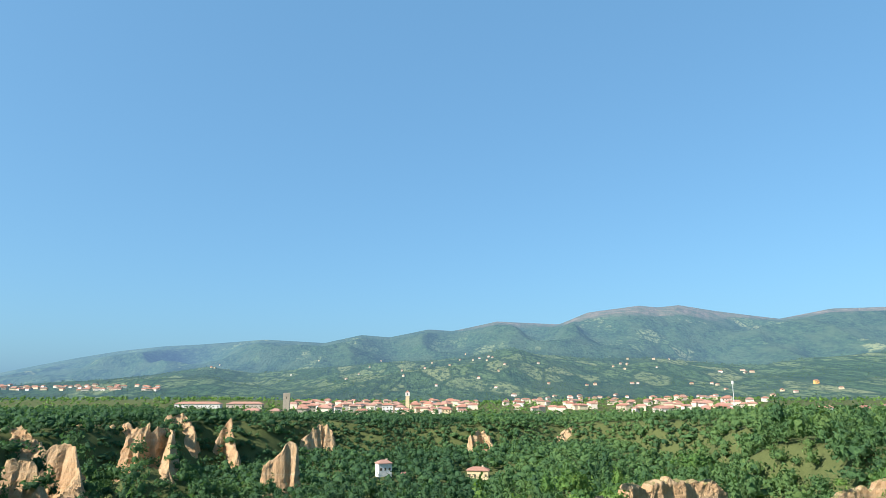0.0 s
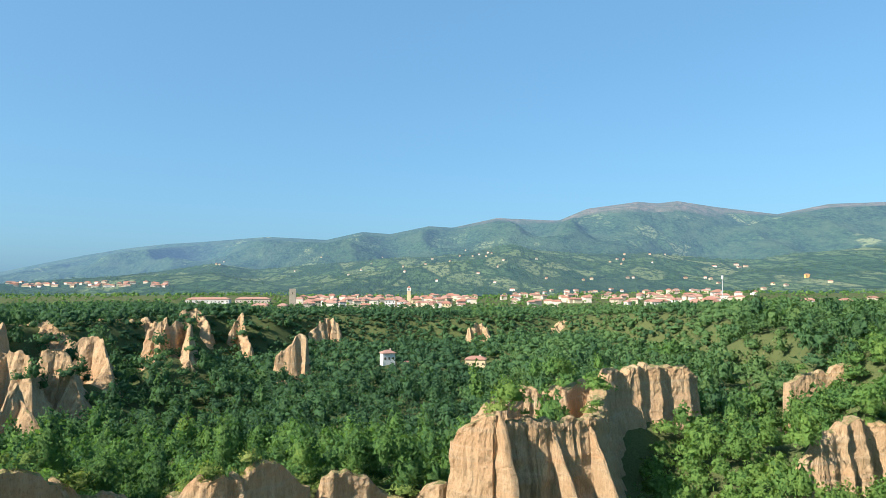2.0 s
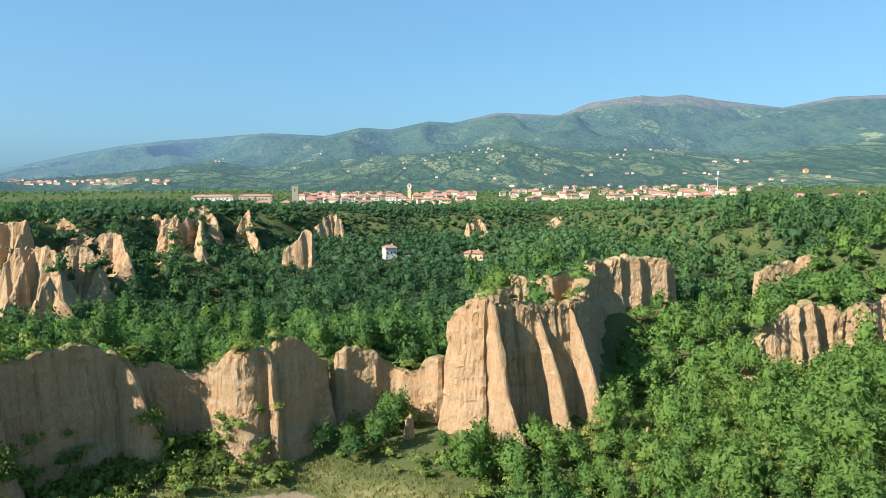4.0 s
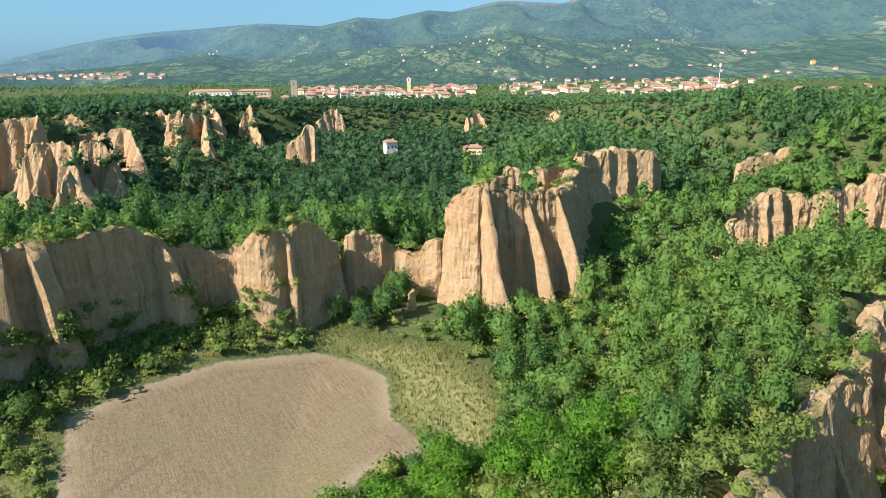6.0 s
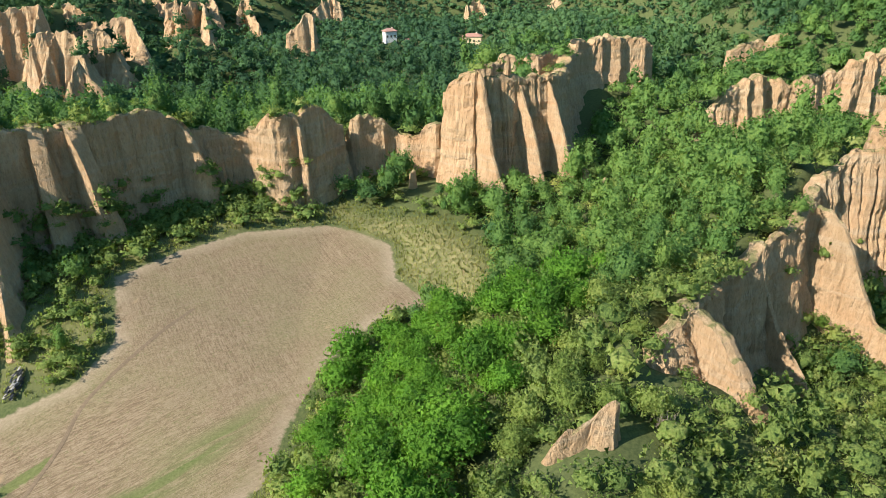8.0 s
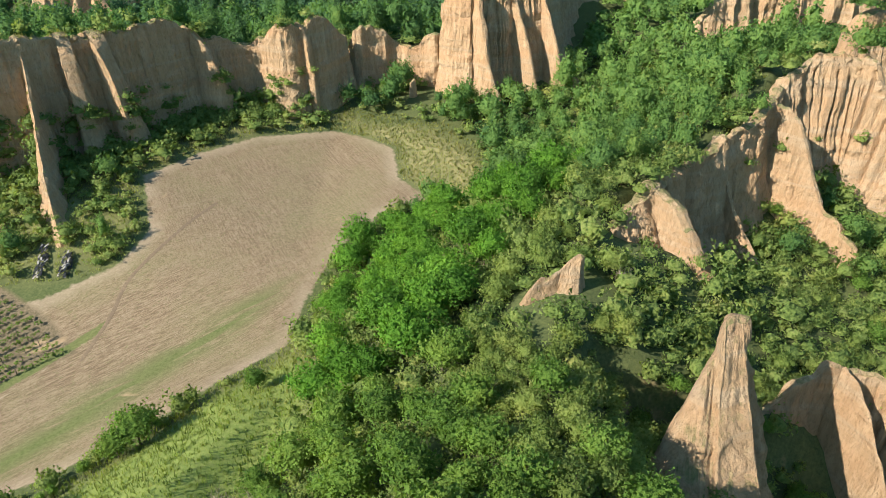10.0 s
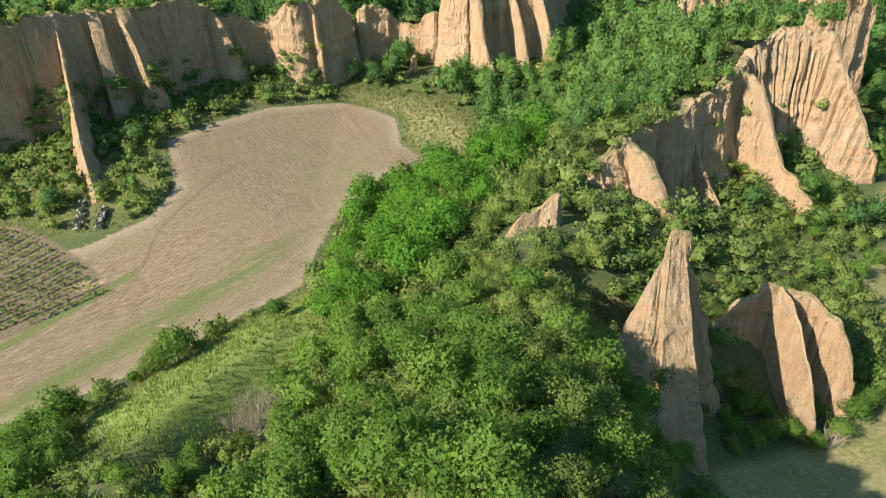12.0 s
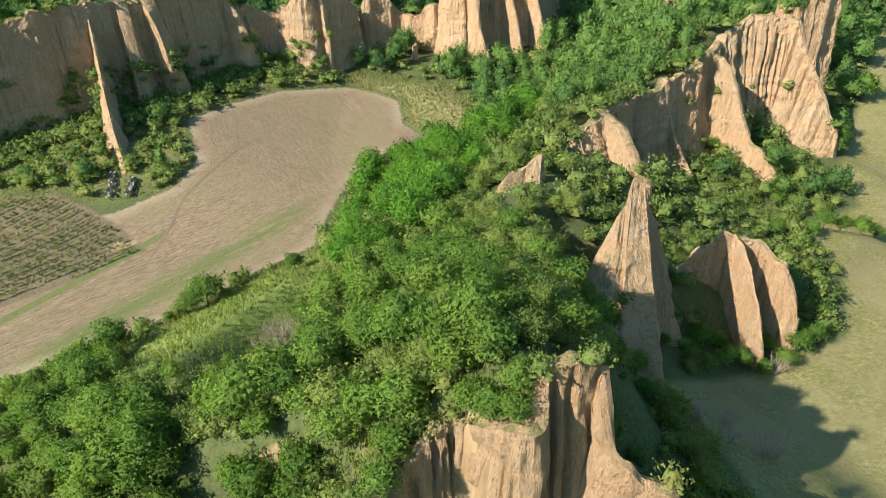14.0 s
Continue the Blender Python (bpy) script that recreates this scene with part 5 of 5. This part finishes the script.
def relief(az, r):
    """Height of the hills by bearing in degrees and distance."""
    x, y = r * np.sin(np.radians(az)), r * np.cos(np.radians(az))
    front = 66 + np.interp(az, *zip(*FRONT)) * 0.62 * 2600
    back = 66 + np.interp(az, *zip(*SKYLINE)) * 4400
    ridges = 1 - np.abs(vnoise(x / 420, y / 700, seed=41)) * 2 + 0.5 * fbm(x / 170, y / 260, octaves=4, seed=42)
    t = step(1000, 2600, r)
    z = 40 + (front - 40) * t ** 1.15 + ridges * 32 * t * (1 - 0.75 * step(2200, 2600, r))
    u = step(2600, 4400, r)
    z2 = front + (back - front) * u ** 1.7 + (ridges * 62 + 85 * (1 - 2 * np.abs(vnoise(x / 260, y / 900, seed=44))) + 25 * fbm(x / 150, y / 200, octaves=3, seed=45)) * np.sin(np.pi * np.clip(u, 0, 1)) - np.interp(az, [-12, -2], [40, 10]) * np.sin(np.pi * step(2600, 3100, r))
    sky = np.interp(az, *zip(*SKYLINE))
    z2 = np.minimum(z2, 66 + (sky - 0.0045 * step(4350, 4000, r)) * r)
    return np.where(r < 2600, z, z2) - 120 * step(4400, 4850, r)


def build_hills(name, label, r0, r1, steps, material, drop):
    az, r = np.meshgrid(np.linspace(-50, 50, 360), np.linspace(r0, r1, steps))
    z = relief(az, r) - drop
    x, y = r * np.sin(np.radians(az)), r * np.cos(np.radians(az))
    me = mesh_of(name, np.stack([x, y, z], -1).reshape(-1, 3), grid_faces(steps, 360)[:, ::-1])
    attribute(me, "wooded", (0.13 * step(2300, 3400, r) - 0.03).ravel())
    attribute(me, "summit", (np.clip(0.5 + (z - 440) / 160, 0, 1) * step(3300, 3900, r)).ravel())
    # strength of the imitated haze glow, rising with range and towards the left
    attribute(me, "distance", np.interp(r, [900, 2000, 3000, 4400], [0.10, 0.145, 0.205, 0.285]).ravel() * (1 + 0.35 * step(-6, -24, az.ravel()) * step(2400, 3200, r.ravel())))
    return tagged(part(name, me, material), label, "hills", kind="structure")


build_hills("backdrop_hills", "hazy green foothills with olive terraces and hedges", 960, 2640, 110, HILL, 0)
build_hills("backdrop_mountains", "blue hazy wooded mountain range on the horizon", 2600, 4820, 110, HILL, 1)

# ---- trees on the hills ----


def build_hill_trees():
    rng = np.random.default_rng(91)
    shape = templates(500, 4, 0, 4, 2.4, 8.0, 3.6, 0.1, 0.0)
    out = []
    for _ in range(20000):
        az, r = rng.uniform(-37, 37), 1000 + 1580 * rng.uniform() ** 1.2
        x, y = r * math.sin(math.radians(az)), r * math.cos(math.radians(az))
        if vnoise(x / 130, y / 90, seed=50) + rng.normal(0, 0.35) > -0.15:
            out.append((x, y, float(relief(np.array(az), np.array(r))) - 1, rng.uniform(0.3, 0.9), rng.uniform(0.2, 0.8)))
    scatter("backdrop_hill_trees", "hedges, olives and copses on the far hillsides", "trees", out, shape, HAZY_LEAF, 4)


build_hill_trees()

# ---- houses ----


def box(bm, x0, x1, y0, y1, z0, z1):
    bmesh.ops.create_cube(bm, size=1, matrix=Matrix.Translation(((x0 + x1) / 2, (y0 + y1) / 2, (z0 + z1) / 2)) @ Matrix.Diagonal((x1 - x0, y1 - y0, z1 - z0, 1)))


def box_mesh(name, *size):
    bm = bmesh.new()
    box(bm, *size)
    me = bpy.data.meshes.new(name)
    bm.to_mesh(me)
    bm.free()
    return me


def roof_mesh(w, d, h, rise, hip):
    o, t = 0.6, 0.25
    V = [(-w / 2 - o, -d / 2 - o, h), (w / 2 + o, -d / 2 - o, h), (w / 2 + o, d / 2 + o, h), (-w / 2 - o, d / 2 + o, h)]
    V += [(a, b, c + t) for a, b, c in V] + [(-w / 2 - o + hip, 0, h + rise + t), (w / 2 + o - hip, 0, h + rise + t)]
    F = [(3, 2, 1, 0), (0, 1, 5, 4), (1, 2, 6, 5), (2, 3, 7, 6), (3, 0, 4, 7), (4, 5, 9, 8), (5, 6, 9), (6, 7, 8, 9), (7, 4, 8)]
    me = bpy.data.meshes.new("roof")
    me.from_pydata(V, [], F)
    return me


def house(label, x, y, z, w, d, h, turn, rise=1.7, wall=None, windows=0, hip=None, chimney=False, group="houses of the town"):
    """A plastered house: walls, tiled roof, and where it shows a row of windows to a storey."""
    thing = new("house")
    part("wall", box_mesh("wall", -w / 2, w / 2, -d / 2, d / 2, -2.5, h), wall or WALL_PAINT, thing)
    part("roof", roof_mesh(w, d, h, rise, d * 0.45 if hip is None else hip), ROOF_TILE, thing)
    if chimney:
        part("chimney", box_mesh("chimney", w * 0.18, w * 0.18 + 0.8, -0.4, 0.4, h, h + rise + 0.9), WALL_PAINT, thing)
    if windows:
        pane = box_mesh("window", -0.55, 0.55, -0.06, 0.06, 0, 1.4)
        pane.materials.append(SHUTTER)
        for level in range(max(1, int(h // 3))):
            for k in range(windows):
                p = new("window", pane)
                p.parent = thing
                p.location = (-w / 2 + w * (k + 0.5) / windows, -d / 2 - 0.03, 1.0 + 3 * level)
    thing.matrix_world = pose(x, y, z, 0, 0, turn)
    return tagged(thing, label, "house", group)


SHUTTER = plain("dark_shutters", (0.10, 0.085, 0.06), 0.7)
WHITE_WALL = plain("white_plaster", (0.66, 0.64, 0.60))
CREAM_WALL = plain("cream_plaster", (0.60, 0.48, 0.29))
ORANGE_WALL = plain("orange_plaster", (0.72, 0.42, 0.16))


def site(az, slope):
    """Where a line of sight of that bearing and slope first meets the far land."""
    r = np.arange(640.0, 3400.0, 6.0)
    x, y = r * np.sin(np.radians(az)), r * np.cos(np.radians(az))
    z = np.where(r < 1000, land(x, y), np.maximum(land(x, y) - 30 * step(1100, 1500, r), relief(np.full(r.shape, az), r)))
    hit = np.nonzero((z - 66) / r >= slope)[0]
    k = hit[0] if len(hit) else len(r) - 1
    return float(x[k]), float(y[k]), float(z[k]), float(r[k])


def build_houses():
    rng = np.random.default_rng(77)
    x, y = -33, 390
    house("white two-storey farmhouse with a tiled roof among trees", x, y, float(land(x, y)), 7.5, 6, 4.6, 24, wall=WHITE_WALL, windows=3, chimney=True, group="valley houses")
    house("low white outbuilding beside the farmhouse", -22, 393, float(land(-22, 393)), 5, 4.5, 3.0, 24, 1.0, WHITE_WALL, group="valley houses")
    house("low villa with a red tiled roof in a clearing", 20, 400, float(land(20, 400)) + 0.4, 12, 8, 4.2, -8, windows=4, wall=CREAM_WALL, chimney=True, group="valley houses")
    # clusters: bearing from and to, slope of sight from and to, how many, smallest and largest width
    for a0, a1, s0, s1, count, w0, w1, label in (
            (-12.4, 2.9, -0.033, -0.017, 95, 6, 11, "plastered town house with a terracotta roof"), (5.2, 24.5, -0.033, -0.006, 84, 6, 11, "plastered house at the edge of the town"),
            (-33.5, -22.5, 0.001, 0.007, 66, 8, 16, "small pale house of a far hillside town"), (10, 33, -0.026, 0.012, 26, 6, 9, "lone country house among olive groves"),
            (-24, 12, 0.005, 0.045, 20, 4, 7, "small white farmhouse on the far hills"), (-1, 6, 0.036, 0.055, 10, 4, 7, "house of a hillside hamlet"),
            (14, 20, 0.028, 0.046, 9, 4, 7, "house of a hillside hamlet"), (20, 25, 0.022, 0.03, 4, 10, 18, "long pale building on a hill spur")):
        for _ in range(count):
            az = rng.uniform(a0, a1)
            x, y, z, r = site(az, rng.uniform(s0, s1))
            w = rng.uniform(w0, w1)
            h = rng.uniform(3.4, 6.2) if r < 1100 else rng.uniform(2.6, 4.2)
            house(label, x, y, z, w, rng.uniform(5, 7), h, rng.uniform(-30, 30), windows=3 if r < 900 and w > 10 and rng.uniform() < 0.5 else 0)
    for az, slope, w, d, h, turn, wall, label in (
            (-19.5, -0.022, 46, 12, 4.2, 6, None, "long low shed with a red tiled roof"), (-16.0, -0.022, 38, 12, 4.2, 6, None, "long low shed with a red tiled roof"),
            (-15.4, -0.033, 15, 9, 4.5, -5, CREAM_WALL, "farm building with a red roof at the plateau edge"), (-13.6, -0.033, 9, 8, 4.2, -5, CREAM_WALL, "farm building with a red roof at the plateau edge"),
            (-4.6, -0.029, 11, 8, 7, 4, WHITE_WALL, "tall white town house with a tiled roof"), (-3.5, -0.030, 10, 8, 5.5, -12, WHITE_WALL, "white town house with a tiled roof"), (-2.3, -0.029, 10, 9, 7.5, 10, CREAM_WALL, "large cream town house with a tiled roof"),
            (0.3, -0.034, 9, 7, 6, -6, CREAM_WALL, "cream house at the plateau edge"), (17.9, -0.028, 24, 9, 4, -4, None, "long building with a broad red roof"),
            (21.9, -0.028, 14, 8, 5.5, 8, CREAM_WALL, "cream house with a red roof"), (29.0, -0.040, 10, 8, 5.5, -10, WHITE_WALL, "white country house with a red roof"),
            (31.4, -0.029, 10, 8, 5, 12, CREAM_WALL, "country house with a red roof"), (28.6, 0.010, 9, 8, 7, 0, ORANGE_WALL, "square orange country house")):
        x, y, z, r = site(az, slope)
        house(label, x, y, z, w, d, h, turn, 2.2, wall, windows=max(3, int(w // 4)))
    # the stone tower and the bell tower
    x, y, z, r = site(-12.8, -0.026)
    tower = new("stone_tower")
    part("shaft", box_mesh("shaft", -3.4, 3.4, -3.4, 3.4, -2, 17), STONE, tower)
    for k in range(5):
        for side in (-1, 1):
            part("merlon", box_mesh("merlon", -3.5 + 1.5 * k, -2.6 + 1.5 * k, side * 3.1 - 0.4, side * 3.1 + 0.4, 17, 18.3), STONE, tower)
    part("opening", box_mesh("opening", -0.6, 0.6, -3.5, -3.3, 12, 14.5), SHUTTER, tower)
    tower.matrix_world = pose(x, y, z, 0, 0, 8)
    tagged(tower, "square medieval stone tower above the town roofs", "tower")
    x, y, z, r = site(-2.95, -0.026)
    bell = new("bell_tower")
    part("shaft", box_mesh("shaft", -2, 2, -2, 2, -2, 15), CREAM_WALL, bell)
    part("belfry", box_mesh("belfry", -2.3, 2.3, -2.3, 2.3, 15, 18.5), WHITE_WALL, bell)
    part("opening", box_mesh("opening", -0.7, 0.7, -2.4, -2.2, 15.6, 17.8), SHUTTER, bell)
    bm = bmesh.new()
    bmesh.ops.create_cone(bm, segments=4, radius1=3.2, radius2=0.1, depth=2.4, matrix=Matrix.Translation((0, 0, 19.7)) @ Matrix.Rotation(math.pi / 4, 4, "Z"))
    part("spire", bm, ROOF_TILE, bell)
    bell.matrix_world = pose(x, y, z)
    tagged(bell, "slim plastered church bell tower with a tiled cap", "bell tower")
    # mast east of the town
    x, y, z, r = site(22.9, -0.022)
    mast = new("mast")
    bm = bmesh.new()
    branch(bm, (0, 0, -1), (0, 0, 27), 0.5, 0.25, 8)
    part("pole", bm, plain("galvanised_steel", (0.45, 0.46, 0.46), 0.5), mast)
    part("antenna", box_mesh("antenna", -0.9, 0.9, -0.5, 0.5, 24, 27.5), WHITE_WALL, mast)
    mast.matrix_world = pose(x, y, z)
    tagged(mast, "tall grey steel antenna mast among fields", "mast")


build_houses()

# ---- the vineyard and the field ----


def build_vineyard():
    rng = np.random.default_rng(15)
    dx, dy = 0.74, 0.67
    nx, ny = -dy, dx
    stake = box_mesh("stake", -0.04, 0.04, -0.04, 0.04, -0.3, 1.35)
    stake.materials.append(BARK)
    for k in range(19):
        ox, oy = -68.0 + nx * 2.15 * k, 2.5 + ny * 2.15 * k
        t = np.arange(-45, 60, 0.5)
        inside = t[signed(VINEYARD, ox + dx * t, oy + dy * t) > 1.2]
        if len(inside) < 8:
            continue
        t0, t1 = inside[0], inside[-1]
        row = new("vine_row")
        centres, radii = [], []
        for s in np.arange(t0, t1, 0.5):
            if rng.uniform() < 0.86:
                x, y = ox + dx * s + rng.normal(0, 0.08), oy + dy * s + rng.normal(0, 0.08)
                centres.append((x, y, float(land(x, y)) + rng.uniform(0.35, 0.75)))
                radii.append(rng.uniform(0.28, 0.50))
        quads = leaf_cloud(rng, np.array(centres), np.array(radii), len(centres) * 20, 0.28, 1.0)
        part("vine_leaves", leaf_mesh("vine_leaves", quads), VINE_LEAF, row)
        for s in np.arange(t0, t1, 5.5):
            x, y = ox + dx * s, oy + dy * s
            p = new("stake", stake)
            p.parent = row
            p.location = (x, y, float(land(x, y)))
        tagged(row, "row of young green vines on wooden stakes", "vine row", "rows of the vineyard")


def build_field_things():
    rng = np.random.default_rng(16)
    dark = plain("black_plastic", (0.03, 0.032, 0.036), 0.45)
    pale = plain("weathered_wood", (0.33, 0.31, 0.28), 0.9)
    for x0, y0, x1, y1 in ((-69, 29, -70.5, 36), (-65, 29.5, -65.8, 34.8)):
        stack = new("stake_stack")
        n = 9
        turn = math.atan2(y1 - y0, x1 - x0)
        for k in range(n):
            t = (k + 0.5) / n
            x, y = x0 + (x1 - x0) * t, y0 + (y1 - y0) * t
            z = stand(x, y)[0].z
            for j in range(7):
                a, b = rng.uniform(-0.9, 0.9), rng.uniform(0.15, 1.15)
                bm = bmesh.new()
                branch(bm, (-0.42, a * (1.2 - b * 0.5), b), (0.42, a * (1.2 - b * 0.5) + rng.normal(0, 0.12), b + rng.normal(0, 0.1)), 0.17, 0.15, 6)
                p = part("bundle", bm, dark if (k + j) % 4 else pale, stack)
                p.matrix_basis = pose(x, y, z, 0, 0, math.degrees(turn) + rng.normal(0, 5))
        tagged(stack, "stack of dark bundled stakes lying in weeds", "stack", "stake stacks")
    # wheel track across the field: two shallow ruts with raised lips
    pts = curve_points([(-55, 12, 0), (-54, 22, 0), (-53.5, 30, 0), (-48.5, 42, 0), (-44, 52, 0)], 0.8)
    tang = np.gradient(pts[:, :2], axis=0)
    tang /= np.linalg.norm(tang, axis=1)[:, None]
    verts = []
    prof = [(-0.34, 0.0), (-0.26, 0.05), (-0.18, 0.0), (-0.08, 0.04), (0.08, 0.04), (0.18, 0.0), (0.26, 0.05), (0.34, 0.0)]
    for (x, y, _), (tx, ty) in zip(pts, tang):
        for o, h in prof:
            px, py = x + ty * o, y - tx * o
            verts.append((px, py, stand(px, py)[0].z + h * 0.8 + 0.015))
    me = mesh_of("wheel_track", verts, grid_faces(len(pts), len(prof))[:, ::-1])
    tagged(part("wheel_track", me, plain("turned_earth", (0.168, 0.122, 0.075), 0.95, 3.0)), "double wheel track in the harrowed soil", "track", kind="structure")


def build_grass():
    rng = np.random.default_rng(17)

    def tuft(n, high, wide):
        out = []
        for _ in range(n):
            a, lean = rng.uniform(0, 6.28), rng.normal(0, 0.22, 2) * high
            b = rng.normal(0, wide, 2)
            c, s = math.cos(a) * 0.05, math.sin(a) * 0.05
            h = high * rng.uniform(0.6, 1.3)
            out += [(b[0] - c, b[1] - s, 0), (b[0] + c, b[1] + s, 0), (b[0] + c * 0.4 + lean[0], b[1] + s * 0.4 + lean[1], h), (b[0] - c * 0.4 + lean[0], b[1] - s * 0.4 + lean[1], h)]
        out = np.array(out)
        return np.concatenate([out, np.tile([0.0, -0.25, 0.97], (len(out), 1))], 1)

    shapes = [tuft(9, 0.5, 0.22) for _ in range(5)]
    spots = []
    for poly, gap, lean_tone in ((GRASS_HILL, 0.8, 0.15), (KNOLL, 0.85, 0.88), (SCRUB_STRIP, 1.1, 0.6), ([(-9, -67), (-9, -55), (4, -55), (4, -61.5), (0, -63.5), (-3, -66)], 0.5, 0.4)):
        p = np.array(poly)
        X, Y = np.meshgrid(np.arange(p[:, 0].min() - 4, p[:, 0].max() + 4, gap), np.arange(p[:, 1].min() - 4, p[:, 1].max() + 4, gap))
        X, Y = (X + rng.uniform(-0.4, 0.4, X.shape)).ravel(), (Y + rng.uniform(-0.4, 0.4, Y.shape)).ravel()
        ok = (signed(poly, X, Y) > -3) & (signed(FIELD, X, Y) < -0.3)
        for x, y in zip(X[ok], Y[ok]):
            hit, nor = stand(x, y)
            if nor.z > 0.6:
                spots.append((x, y, hit.z - 0.03, rng.uniform(0.6, 1.3), float(np.clip(lean_tone + 0.3 * vnoise(x / 6, y / 6, seed=6) + rng.normal(0, 0.10), 0, 1))))
    scatter("long_grass", "long green and straw-coloured grass on the slope", "grass", spots, shapes, GRASS, 5, 4)


GRASS = leaf_material("grass_blades", (0.25, 0.36, 0.07), (0.39, 0.45, 0.11), (0.56, 0.51, 0.215), True)


def bare_shrub(x, y, size, seed, label="leafless grey shrub of dry twigs"):
    rng = np.random.default_rng(seed)
    thing = new("dead_shrub")
    z = stand(x, y)[0].z
    bm = bmesh.new()
    for _ in range(15):
        a, up = rng.uniform(0, 6.28), rng.uniform(0.5, 1.0)
        tip = Vector((math.cos(a) * size * 0.5 * (1.2 - up * 0.5), math.sin(a) * size * 0.5 * (1.2 - up * 0.5), size * up))
        branch(bm, (0, 0, -0.2), tip, 0.045, 0.014, 4, 0.08, rng)
        for _ in range(11):
            s = tip * rng.uniform(0.35, 1.0)
            branch(bm, s, s + Vector(rng.normal(0, 0.13, 3)) * size + Vector((0, 0, size * 0.22)), 0.018, 0.005, 3, 0.04, rng)
    part("branchwork", bm, TWIG, thing)
    thing.location = (x, y, z)
    return tagged(thing, label, "shrub", "bare shrubs")


build_vineyard()
build_field_things()
build_grass()
for k, (x, y, size) in enumerate([(36.6, -41, 2.2), (38.6, -46.2, 4.6), (40.4, -45.6, 4.0), (32.2, -42.8, 2.8), (34.4, -46, 2.6), (-20, -27, 4.4), (-18, -25, 4.0), (-21.6, -24, 3.6), (-17, -28.6, 4.2), (24, 0, 2.5), (-19, -30, 4.0), (-22.4, -28.5, 3.4), (51.6, -23.2, 3.2)]):
    bare_shrub(x, y, size, 600 + k)
